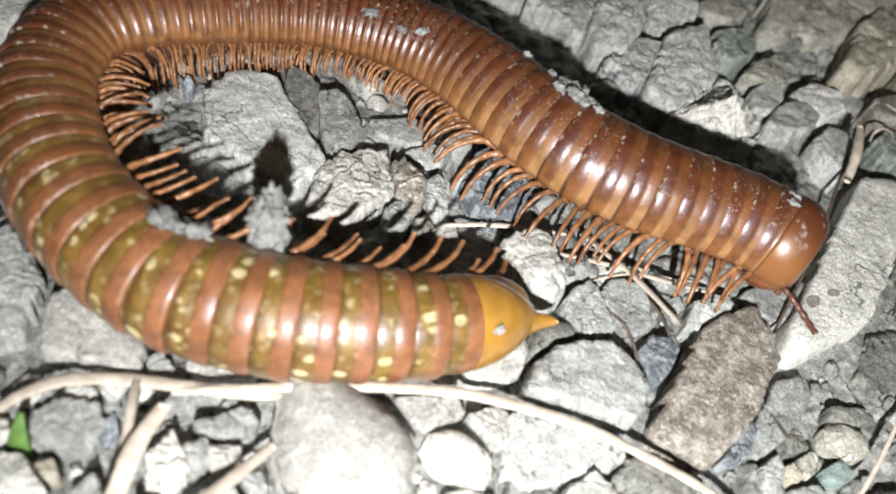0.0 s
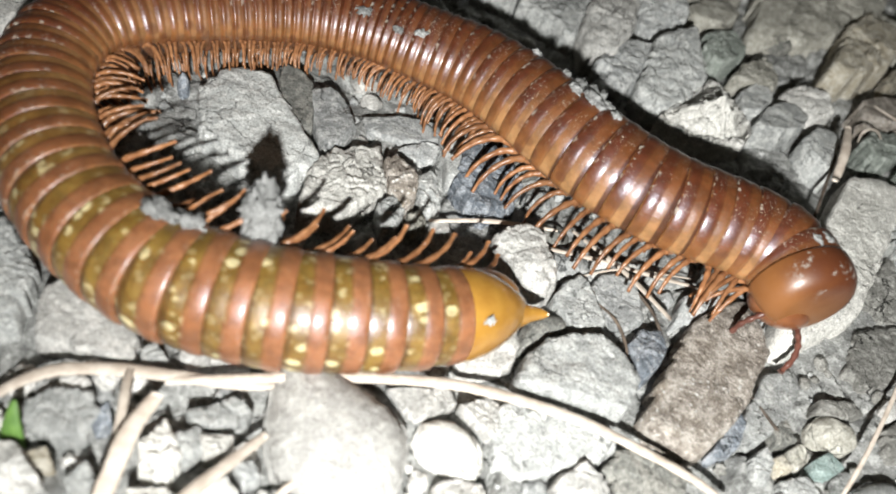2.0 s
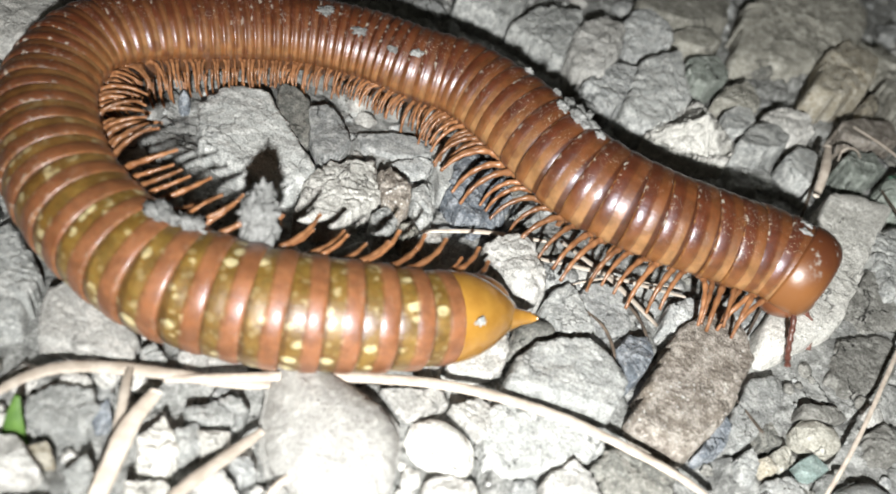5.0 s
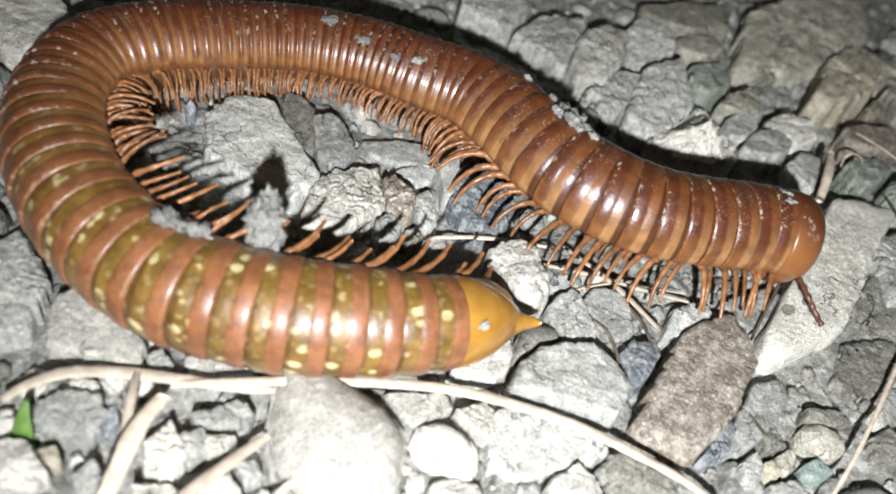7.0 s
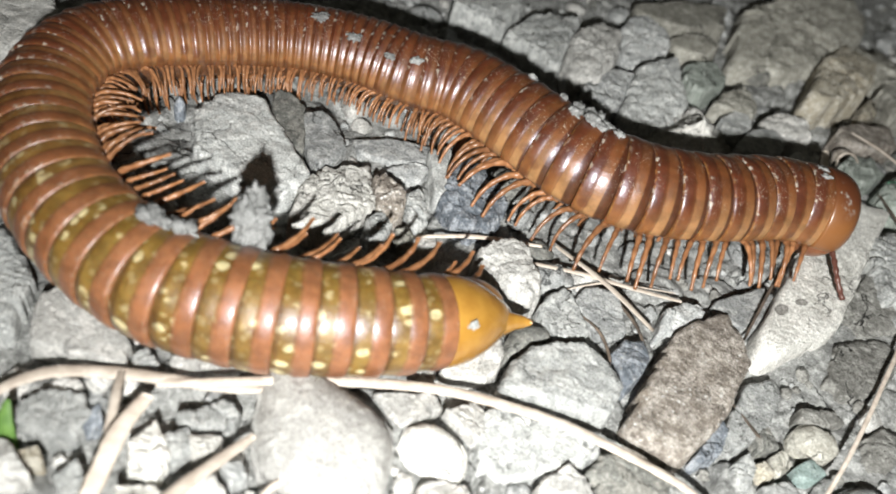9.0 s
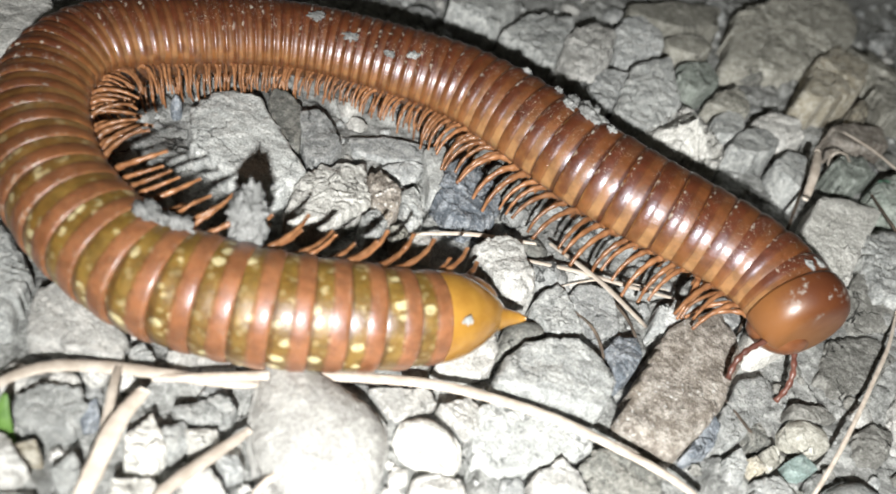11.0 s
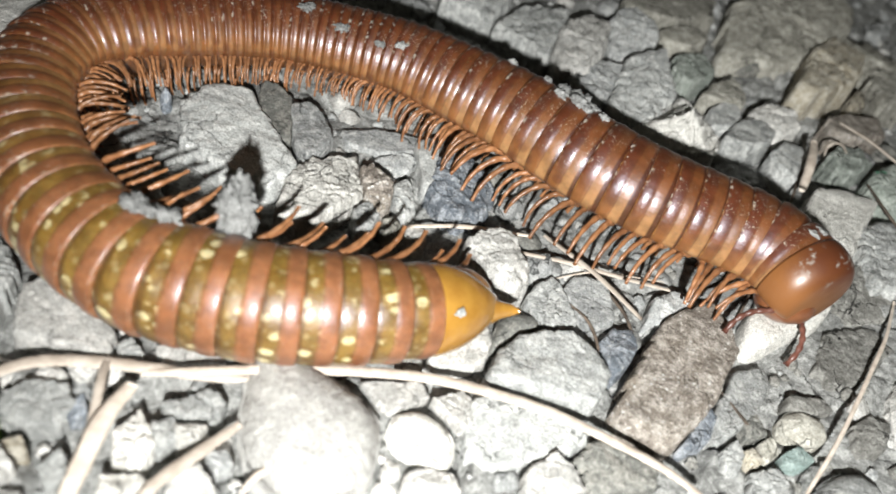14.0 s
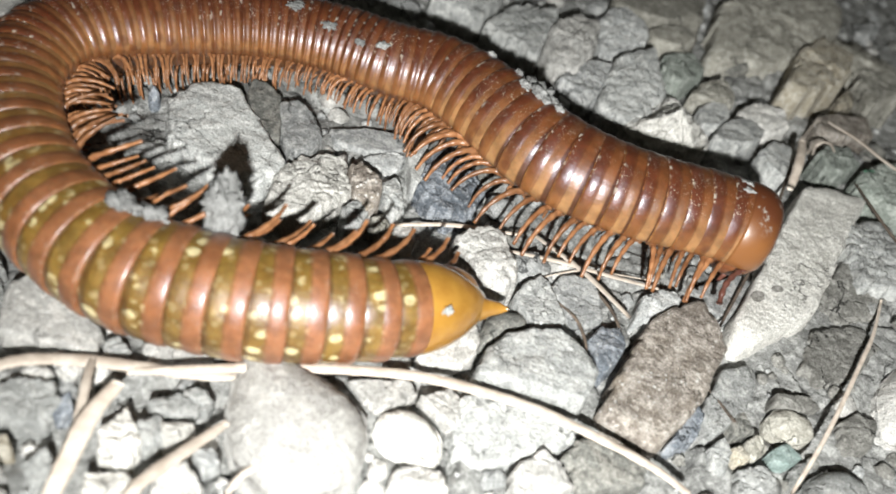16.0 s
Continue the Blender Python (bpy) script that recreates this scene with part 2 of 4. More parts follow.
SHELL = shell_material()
TELSON = plain("orange_cuticle", (0.38, 0.178, 0.030), (0.50, 0.26, 0.048), 0.24, 500, 0.00005, Coat_Weight=0.5, Coat_Roughness=0.2)
HEAD = plain("head_cuticle", (0.125, 0.042, 0.017), (0.19, 0.070, 0.026), 0.30, 500, 0.00004, Coat_Weight=0.3, Coat_Roughness=0.2)
COLLUM = collum_material()
VALVE = plain("valve_cuticle", (0.26, 0.105, 0.022), (0.36, 0.16, 0.032), 0.3, 500, 0.00005, Coat_Weight=0.4, Coat_Roughness=0.2)
LEG = plain("leg_cuticle", (0.185, 0.076, 0.032), (0.33, 0.155, 0.070), 0.32, 1100, 0.00008)
DARK = plain("antenna_cuticle", (0.10, 0.036, 0.026), (0.17, 0.070, 0.050), 0.35)
EYE = plain("dark_eye_patch", (0.022, 0.012, 0.010), (0.045, 0.024, 0.018), 0.8, Specular_IOR_Level=0.1)
ROOT = plain("rootlet_bark", (0.06, 0.045, 0.035), (0.16, 0.12, 0.09), 0.8)
STRAW = plain("dry_straw", (0.46, 0.385, 0.32), (0.66, 0.58, 0.50), 0.6, 700, 0.0001)
ALGAE = plain("green_algae", (0.05, 0.14, 0.09), (0.10, 0.22, 0.15), 0.8, 900)
GREEN = plain("green_blade", (0.07, 0.145, 0.03), (0.13, 0.235, 0.055), 0.5, 600)
DAMP = stone_material("damp_stone", (0.22, 0.205, 0.19), (0.29, 0.275, 0.255), (0.37, 0.355, 0.33), 0.3, 0.0)
CLOD = stone_material("grey_mud", (0.17, 0.17, 0.166), (0.245, 0.245, 0.24), (0.33, 0.33, 0.325), 0.3, 0.0)


# ---- building helpers ----
def link_mesh(name, bm, material, parent=None, label="", smooth=True):
    me = bpy.data.meshes.new(name)
    bm.to_mesh(me)
    bm.free()
    me.materials.append(material)
    if smooth:
        me.polygons.foreach_set("use_smooth", [True] * len(me.polygons))
    ob = new(name, me)
    ob.parent = parent
    if label:
        tagged(ob, label)
    return ob


def lathe(bm, rings, around=40, squash=None):
    """Rings of (x, radius) about the x axis; squash(y, z) reshapes the cross-section. Closed at both ends."""
    loops = []
    for x, r in rings:
        loop = []
        for k in range(around):
            a = 2 * math.pi * k / around
            y, z = r * math.sin(a), r * math.cos(a)
            if squash:
                y, z = squash(y, z)
            loop.append(bm.verts.new((x, y, z)))
        loops.append(loop)
    for a, b in zip(loops, loops[1:]):
        for k in range(around):
            bm.faces.new((a[k], a[k - 1], b[k - 1], b[k]))
    bm.faces.new(loops[0])
    bm.faces.new(loops[-1][::-1])
    return loops


def tube(bm, points, radii, around=8, flat=1.0):
    """A closed tapered tube through points; flat: thickness against width (width lies level)."""
    loops, n = [], len(points)
    for i, (p, r) in enumerate(zip(points, radii)):
        p = Vector(p)
        t = (Vector(points[min(i + 1, n - 1)]) - Vector(points[max(i - 1, 0)])).normalized()
        side = t.cross((0, 0, 1))
        side = side.normalized() if side.length > 1e-4 else Vector((1, 0, 0))
        top = side.cross(t)
        loops.append([bm.verts.new(p + r * (math.cos(2 * math.pi * k / around) * side + flat * math.sin(2 * math.pi * k / around) * top)) for k in range(around)])
    for a, b in zip(loops, loops[1:]):
        for k in range(around):
            bm.faces.new((a[k - 1], a[k], b[k], b[k - 1]))
    bm.faces.new(loops[0])
    bm.faces.new(loops[-1][::-1])


def curve_through(points, per=12):
    """Catmull-Rom through the points."""
    p = [Vector(q) for q in points]
    p = [2 * p[0] - p[1]] + p + [2 * p[-1] - p[-2]]
    out = []
    for a, b, c, d in zip(p, p[1:], p[2:], p[3:]):
        for i in range(per):
            t = i / per
            out.append(0.5 * ((2 * b) + (c - a) * t + (2 * a - 5 * b + 4 * c - d) * t * t + (3 * b - a - 3 * c + d) * t ** 3))
    out.append(p[-2])
    return out


# ---- ground ----
def cell_height(px, py, size, seed):
    """Domed clods parted by cracks, on a jittered lattice."""
    rng = np.random.RandomState(seed)
    n = 64
    jit, lift = rng.rand(n, n, 2), rng.rand(n, n)
    gx, gy = px / size, py / size
    ix, iy = np.floor(gx).astype(int), np.floor(gy).astype(int)
    best = np.full(px.shape, 9.0)
    second, tall = best.copy(), np.zeros(px.shape)
    for dx in (-1, 0, 1):
        for dy in (-1, 0, 1):
            cx, cy = (ix + dx) % n, (iy + dy) % n
            d = np.hypot(ix + dx + jit[cx, cy, 0] - gx, iy + dy + jit[cx, cy, 1] - gy)
            nearer = d < best
            second = np.where(nearer, best, np.minimum(second, d))
            tall = np.where(nearer, lift[cx, cy], tall)
            best = np.where(nearer, d, best)
    edge = np.clip((second - best) / 0.14, 0, 1)
    shut = np.clip((smooth_noise(px, py, size * 0.8, seed + 70) - 0.42) * 5, 0, 1)
    return (1 - (1 - edge ** 0.6) * shut) * (0.45 + 0.55 * tall * shut), tall


def smooth_noise(px, py, size, seed):
    rng = np.random.RandomState(seed)
    n = 64
    val = rng.rand(n, n)
    gx, gy = px / size, py / size
    ix, iy = np.floor(gx).astype(int), np.floor(gy).astype(int)
    fx, fy = gx - ix, gy - iy
    fx, fy = fx * fx * (3 - 2 * fx), fy * fy * (3 - 2 * fy)
    v = lambda a, b: val[(ix + a) % n, (iy + b) % n]
    return (v(0, 0) * (1 - fx) + v(1, 0) * fx) * (1 - fy) + (v(0, 1) * (1 - fx) + v(1, 1) * fx) * fy


CRUST = (0.052, 0.000)


def ground_height(px, py):
    wx = px + 0.0012 * (smooth_noise(px, py, 0.002, 5) - 0.5)
    wy = py + 0.0012 * (smooth_noise(px, py, 0.002, 6) - 0.5)
    a, _ = cell_height(wx, wy, 0.0075, 1)
    b, _ = cell_height(wx, wy, 0.0028, 2)
    h = 0.0022 * a + 0.0008 * b + 0.0016 * (smooth_noise(px, py, 0.02, 3) - 0.5) + 0.0003 * smooth_noise(px, py, 0.0008, 4)
    crust = np.exp(-((px - CRUST[0]) ** 2 + (py - CRUST[1]) ** 2) / 0.017 ** 2)
    return h - 0.0023 + 0.0012 * crust - 0.0009 * np.clip((py - 0.012) / 0.015, 0, 1)


def build_ground():
    n = 430
    u = np.linspace(-1, 1, n)
    grow = 0.085 * u + 6.0 * np.abs(u) ** 41 * np.sign(u)
    xs, ys = np.meshgrid(grow + 0.004, grow + 0.026, indexing="ij")
    far = np.hypot(xs, ys) > 0.3
    zs = np.where(far, -0.0015, ground_height(xs, ys))
    me = bpy.data.meshes.new("ground")
    verts = np.stack([xs, ys, zs], -1).reshape(-1, 3)
    idx = np.arange(n * n).reshape(n, n)
    faces = np.stack([idx[:-1, :-1], idx[1:, :-1], idx[1:, 1:], idx[:-1, 1:]], -1).reshape(-1, 4)
    me.from_pydata(verts.tolist(), [], faces.tolist())
    me.polygons.foreach_set("use_smooth", [True] * len(me.polygons))
    me.materials.append(SOIL)
    return tagged(new("ground", me), "dry cracked grey soil strewn with grit", "ground", kind="structure")


build_ground()


# ---- stones ----
def rock_mesh(name, sx, sy, sz, style, seed, level=4):
    rng = random.Random(seed)
    bm = bmesh.new()
    bmesh.ops.create_icosphere(bm, subdivisions=level, radius=1.0)
    cuts = {"round": 5, "flat": 12, "angular": 16, "rough": 13, "crumb": 3, "peak": 9}[style]
    depth = {"round": (0.86, 0.97), "flat": (0.62, 0.9), "angular": (0.6, 0.86), "rough": (0.62, 0.9), "crumb": (0.6, 0.9), "peak": (0.6, 0.85)}[style]
    lumps = {"round": 0.10, "flat": 0.07, "angular": 0.12, "rough": 0.26, "crumb": 0.75, "peak": 0.24}[style]
    planes = []
    for _ in range(cuts):
        d = Vector((rng.gauss(0, 1), rng.gauss(0, 1), rng.gauss(0, 0.15 if style == "flat" else 0.7))).normalized()
        planes.append((d, rng.uniform(*depth)))
    if style == "flat":
        planes.append((Vector((rng.uniform(-0.1, 0.1), rng.uniform(-0.1, 0.1), 1)).normalized(), 0.6))
    off = Vector((rng.uniform(0, 90), rng.uniform(0, 90), rng.uniform(0, 90)))
    size = Vector((sx, sy, sz))
    mean = (sx * sy * sz) ** (1 / 3)
    for v in bm.verts:
        p = v.co.copy()
        if style in ("flat", "angular"):
            p = Vector([math.copysign(abs(c) ** 0.75, c) for c in p])
        for d, far in planes:
            over = p.dot(d) - far
            if over > 0:
                p -= d * over * 0.92
        if style == "peak":
            thin = 1 - 0.72 * max(0.0, p.z)
            p.x, p.y = p.x * thin, p.y * thin
        wide = Vector((p.x * sx, p.y * sy, p.z * sz)) / mean
        push = noise.noise(wide * 1.5 + off) * lumps + noise.noise(wide * 4 + off) * lumps * 0.55
        push += (noise.noise(wide * 10 + off) * 0.4 + noise.noise(wide * 22 + off) * 0.2) * (1.15 if style == "crumb" else 1.0) * lumps * {"rough": 1.15, "flat": 0.0, "round": 0.25}.get(style, 0.8)
        if style in ("rough", "angular", "peak"):
            ledge = noise.noise(wide * 2.6 + off * 1.3) * 3.2
            whole = math.floor(ledge)
            push += 0.085 * (whole + min(1.0, (ledge - whole) * 5) - ledge * 0.4)
            near = noise.voronoi(wide * 1.7 + off)[0]
            push -= (0.07 if style == "rough" else 0.10) * max(0.0, 0.12 - (near[1] - near[0])) / 0.12
        p *= 1 + push
        v.co = Vector((p.x * size.x, p.y * size.y, p.z * size.z))
    return bm


def rock(x, y, sx, sy, sz, turn, colour, style, seed):
    sx, sy = sx * 1.10, sy * 1.10
    bm = rock_mesh("stone", sx, sy, sz, style, seed, 5 if max(sx, sy) > 0.004 else 4)
    ob = link_mesh("stone", bm, STONE[colour])
    ob.matrix_world = pose(x, y, sz * 0.40 - 0.0006, 0, 0, turn)
    shape = {"round": "rounded", "flat": "flat slab-like", "angular": "angular", "rough": "crumbly rough", "peak": "crumbly pointed"}[style]
    return tagged(ob, f"{WORDS[colour]} {shape} stone lying on dry soil", "stone", "stones on the ground")


rock(0.0312, 0.0553, 0.0046, 0.0035, 0.0015, 37, 'dark', 'angular', 25)
rock(0.0533, 0.0694, 0.0068, 0.0076, 0.0026, 37, 'dun', 'angular', 56)
rock(-0.0328, -0.0040, 0.0006, 0.0008, 0.0022, 36, 'blue', 'round', 38)


CLODS = []


def on_clod(x, y, room=0.0):
    return any(all((x - cx) * math.cos(radians(b)) + (y - cy) * math.sin(radians(b)) < d * 0.001 - room for b, d in sides) for cx, cy, sides in CLODS)


# ---- stones shaped by their breaks: bearing in degrees and distance in millimetres of each side ----
def clod(x, y, high, colour, style, seed, *sides):
    """A stone bounded by upright breaks, its top flat, rough, rounded or peaked."""
    rng = np.random.RandomState(seed)
    CLODS.append((x, y, sides))
    reach = max(d for _, d in sides) * 0.001
    around, inward = (132, 30) if reach > 0.0052 else (84, 18)
    ang = np.arange(around) * 2 * np.pi / around
    sharp = 8 if style == "round" else 26
    pull = sum(np.maximum(np.cos(ang - radians(b)), 0.0) ** sharp / (d * 0.001) ** sharp for b, d in sides)
    rim = np.minimum(np.maximum(pull, 1e-9) ** (-1 / sharp), reach * 1.45)
    jag = {"flat": 0.06, "rough": 0.10, "round": 0.03, "peak": 0.12}[style]
    off = Vector(rng.rand(3) * 90)
    size = reach * 0.75
    rim = 0.965 * rim * (1 + np.array([jag * (noise.noise(Vector((math.cos(a), math.sin(a), 0)) * 2.2 + off) + 0.9 * noise.noise(Vector((math.cos(a), math.sin(a), 0.5)) * 6 + off)
                                      + 0.7 * noise.noise(Vector((math.cos(a), math.sin(a), 0.9)) * 13 + off) + 0.4 * noise.noise(Vector((math.cos(a), math.sin(a), 0.2)) * 29 + off)) for a in ang]))
    lean = rng.uniform(-0.10, 0.10, 2) * (0.6 if style == "flat" else 1.0)
    rough = {"flat": 0.10, "rough": 0.17, "round": 0.05, "peak": 0.34}[style] * min(high, 0.0026)
    verts, faces = [], []
    for level in range(inward + 3):
        if level < 3:
            rho, drop = (1.06, 1.03, 1.012)[level], (-0.0036, -0.0012, high * 0.45)[level]
        else:
            rho = 1 - (level - 3) / (inward - 1) if level < inward + 2 else 0.0
            rho = max(rho, 0.0) ** 0.8 * (0.985 if level == 3 else 1.0)
        for k in range(around):
            px, py = rho * rim[k] * math.cos(ang[k]), rho * rim[k] * math.sin(ang[k])
            if level < 3:
                nib = noise.noise(Vector((px, py, drop)) * 900 + off)
                verts.append((px * (1 + 0.03 * nib), py * (1 + 0.03 * nib), drop))
                continue
            if style == "round":
                body = max(0.0, 1 - rho ** 2.6) ** 0.55 * 0.78 + 0.22
            elif style == "peak":
                body = 1.04 - 0.82 * rho ** 0.9
            else:
                body = 1 - (0.12 if style == "flat" else 0.18) * max(0.0, rho - 0.91) / 0.09 - (0.02 if style == "flat" else 0.10) * rho * rho
            p = Vector((px, py, 0)) / 0.004
            lump = noise.noise(p * 1.3 + off) + 0.5 * noise.noise(p * 3.4 + off) + 0.20 * noise.noise(p * 8 + off) + 0.14 * noise.noise(p * 17 + off)
            if style in ("rough", "peak"):
                ledge = noise.noise(p * 1.9 + off * 1.7) * 2.6
                whole = math.floor(ledge)
                lump += 0.5 * (whole + min(1.0, (ledge - whole) * 6) - ledge * 0.7)
                near = noise.voronoi(p * 1.25 + off)[0]
                lump -= 0.4 * max(0.0, 0.10 - (near[1] - near[0])) / 0.10
            verts.append((px, py, high * body + rough * lump + lean[0] * px + lean[1] * py))
    for level in range(inward + 2):
        a, b = level * around, (level + 1) * around
        for k in range(around):
            n = (k + 1) % around
            faces.append((a + k, a + n, b + n, b + k))
    faces.append(tuple(range(around))[::-1])
    me = bpy.data.meshes.new("stone")
    me.from_pydata(verts, [], faces)
    me.polygons.foreach_set("use_smooth", [True] * len(me.polygons))
    me.materials.append(STONE[colour])
    ob = new("stone", me)
    ob.matrix_world = pose(x, y, 0)
    shape = {"round": "rounded", "flat": "flat-topped", "rough": "crumbly rough", "peak": "crumbly pointed"}[style]
    return tagged(ob, f"{WORDS[colour]} {shape} stone lying on dry soil", "stone", "stones on the ground")


clod(0.0235, 0.0271, 0.0050, 'white', 'peak', 1, (-101, 5.8), (-68, 4.7), (-53, 4.5), (8, 5.4), (35, 5.1), (70, 6.7), (157, 4.2))
clod(0.0109, 0.0314, 0.0026, 'grey', 'rough', 2, (-120, 4.9), (-22, 3.3), (-4, 2.4), (84, 6.1), (98, 5.8), (160, 2.7))
clod(0.0172, 0.0334, 0.0030, 'ash', 'rough', 3, (-128, 8.3), (-78, 8.8), (-20, 4.4), (20, 5.2), (134, 6.9), (177, 3.8))
clod(0.0067, 0.0383, 0.0036, 'pale', 'rough', 4, (-179, 3.3), (-158, 4.6), (-84, 8.8), (-11, 3.7), (11, 4.1), (57, 8.0), (120, 7.0), (160, 3.9))
clod(-0.0006, 0.0392, 0.0025, 'ash', 'rough', 5, (-110, 5.6), (0, 4.1), (92, 6.6), (138, 4.7), (172, 4.3))
clod(-0.0098, 0.0412, 0.0025, 'ash', 'rough', 6, (-176, 4.8), (-89, 5.6), (-8, 4.2), (57, 6.2), (137, 4.2))
clod(0.0131, 0.0480, 0.0022, 'grey', 'rough', 7, (-167, 3.5), (-152, 4.4), (-43, 4.8), (-26, 4.0), (8, 4.3), (52, 5.4), (136, 5.6), (175, 3.8))
clod(0.0210, 0.0539, 0.0018, 'dun', 'flat', 8, (-149, 4.4), (-86, 3.6), (-67, 3.2), (-22, 2.9), (44, 4.4), (118, 3.0), (151, 2.8))
clod(0.0236, 0.0455, 0.0020, 'green', 'rough', 9, (-173, 3.5), (-122, 5.5), (-37, 3.3), (-17, 2.8), (14, 3.9), (58, 5.7), (144, 3.2))
clod(0.0290, 0.0421, 0.0020, 'dun', 'rough', 10, (-87, 3.3), (-42, 2.9), (14, 2.7), (65, 4.2), (143, 2.3), (162, 2.5))
clod(0.0292, 0.0361, 0.0018, 'ash', 'flat', 11, (-169, 2.3), (-68, 3.2), (-20, 1.9), (13, 2.5), (90, 3.5), (153, 2.0))
clod(0.0330, 0.0334, 0.0022, 'ash', 'flat', 12, (-132, 5.8), (-64, 3.1), (-46, 2.7), (-14, 2.9), (45, 5.0), (101, 4.0), (149, 2.4), (164, 2.7))
clod(0.0368, 0.0404, 0.0020, 'pale', 'rough', 13, (-150, 3.9), (-109, 3.1), (-46, 3.3), (8, 3.3), (70, 3.2), (101, 2.8), (146, 3.2))
clod(0.0392, 0.0313, 0.0020, 'ash', 'flat', 14, (-157, 3.3), (-121, 3.6), (-19, 2.8), (-6, 2.5), (35, 3.4), (106, 3.9), (156, 2.7))
clod(0.0473, 0.0369, 0.0022, 'green', 'rough', 15, (-159, 3.4), (-75, 3.4), (-37, 2.4), (23, 3.4), (111, 3.2), (152, 2.4))
clod(0.0442, 0.0578, 0.0042, 'tan', 'rough', 16, (-122, 12.9), (-47, 6.3), (-32, 4.3), (-12, 4.4), (77, 12.6), (154, 4.9), (170, 4.0))
clod(0.0495, 0.0552, 0.0020, 'tan', 'round', 17, (-167, 2.0), (-46, 1.8), (-3, 1.4), (69, 3.2), (160, 1.2))
clod(0.0377, 0.0703, 0.0034, 'dun', 'rough', 18, (-64, 14.0), (-46, 10.2), (-30, 7.7), (-8, 10.3), (28, 17.2), (122, 11.3), (147, 8.2), (178, 10.4))
clod(0.0183, 0.0615, 0.0022, 'dun', 'flat', 19, (-147, 10.3), (-88, 6.9), (-66, 4.8), (-40, 4.2), (1, 6.9), (123, 4.2), (141, 3.7))
clod(0.0547, 0.0631, 0.0030, 'dun', 'rough', 20, (-171, 4.4), (-41, 5.3), (-5, 3.3), (90, 8.9), (166, 3.2))
clod(0.0487, 0.0458, 0.0024, 'brown', 'flat', 21, (-157, 5.4), (-79, 3.8), (-47, 2.8), (9, 4.6), (119, 2.9), (139, 2.8))
clod(0.0520, 0.0184, 0.0026, 'ash', 'rough', 22, (-168, 4.5), (-98, 7.4), (-46, 5.7), (0, 4.2), (34, 5.5), (108, 7.3), (148, 5.1), (180, 4.2))
mossy_stone = clod(0.0549, 0.0338, 0.0028, 'green', 'rough', 23, (-162, 5.3), (-119, 5.3), (3, 3.5), (118, 5.6), (150, 4.5))
pale_slab = clod(0.0417, 0.0130, 0.0024, 'white', 'flat', 24, (-171, 10.0), (-53, 11.7), (-40, 8.2), (-16, 4.5), (81, 17.4), (131, 10.5), (165, 3.1))
clod(0.0287, -0.0119, 0.0022, 'brown', 'flat', 25, (-102, 9.9), (-73, 9.1), (-31, 5.1), (-15, 4.2), (25, 7.8), (55, 10.0), (138, 6.0), (167, 3.9))
clod(0.0317, -0.0176, 0.0012, 'blue', 'rough', 26, (-64, 2.1), (-42, 1.1), (-9, 0.9), (19, 2.0), (160, 0.8))
clod(0.0164, -0.0184, 0.0032, 'ash', 'flat', 27, (-177, 5.7), (-81, 3.5), (-10, 5.4), (40, 5.0), (78, 4.5), (109, 3.9), (133, 3.8), (157, 4.5))
clod(0.0155, -0.0258, 0.0013, 'ash', 'flat', 28, (-169, 4.8), (-125, 5.3), (-55, 3.0), (-29, 4.4), (31, 6.6), (95, 3.2), (138, 4.5))
clod(0.0246, -0.0253, 0.0014, 'dark', 'rough', 29, (-135, 3.4), (-59, 2.2), (-13, 3.5), (95, 2.3), (153, 3.2))
clod(0.0194, -0.0291, 0.0020, 'pale', 'rough', 30, (-118, 2.9), (-50, 1.7), (37, 2.7), (87, 2.4), (137, 2.0), (173, 2.3))
clod(0.0120, -0.0147, 0.0018, 'dark', 'round', 31, (-158, 2.5), (-41, 1.4), (37, 2.8), (100, 2.1), (139, 1.6), (176, 1.8))
clod(0.0146, -0.0106, 0.0018, 'ash', 'flat', 32, (-139, 2.3), (-75, 3.1), (-36, 3.1), (34, 2.1), (59, 2.8), (142, 3.0), (166, 2.6))
clod(0.0184, -0.0073, 0.0012, 'grey', 'flat', 33, (-129, 2.6), (-39, 3.3), (23, 2.4), (114, 3.0), (160, 3.1))
clod(0.0223, -0.0122, 0.0016, 'blue', 'rough', 34, (-144, 2.2), (-29, 2.0), (-15, 1.7), (31, 2.3), (108, 2.8), (158, 1.9))
clod(0.0264, -0.0037, 0.0015, 'grey', 'rough', 35, (-83, 3.1), (-32, 1.3), (40, 3.5), (109, 2.1), (141, 1.3), (177, 1.8))
clod(0.0080, -0.0088, 0.0040, 'pale', 'rough', 36, (-122, 2.6), (-80, 3.7), (-16, 3.9), (35, 2.7), (89, 3.5), (133, 3.7), (162, 3.7))
clod(0.0085, -0.0200, 0.0014, 'pale', 'flat', 37, (-126, 3.8), (-64, 2.0), (-31, 1.8), (2, 2.1), (33, 2.9), (151, 1.5))
clod(-0.0007, -0.0345, 0.0046, 'boulder', 'round', 38, (-163, 6.0), (-137, 5.6), (-108, 6.0), (-65, 6.4), (-42, 6.4), (12, 6.0), (66, 5.8), (82, 5.9))
clod(0.0079, -0.0304, 0.0026, 'white', 'round', 39, (-174, 3.2), (-133, 2.8), (-93, 2.2), (-9, 3.3), (35, 2.9), (68, 2.4), (97, 2.5), (134, 2.9))
clod(0.0045, -0.0273, 0.0014, 'pale', 'flat', 40, (-118, 2.1), (-45, 1.6), (-29, 1.9), (48, 2.7), (119, 1.3))
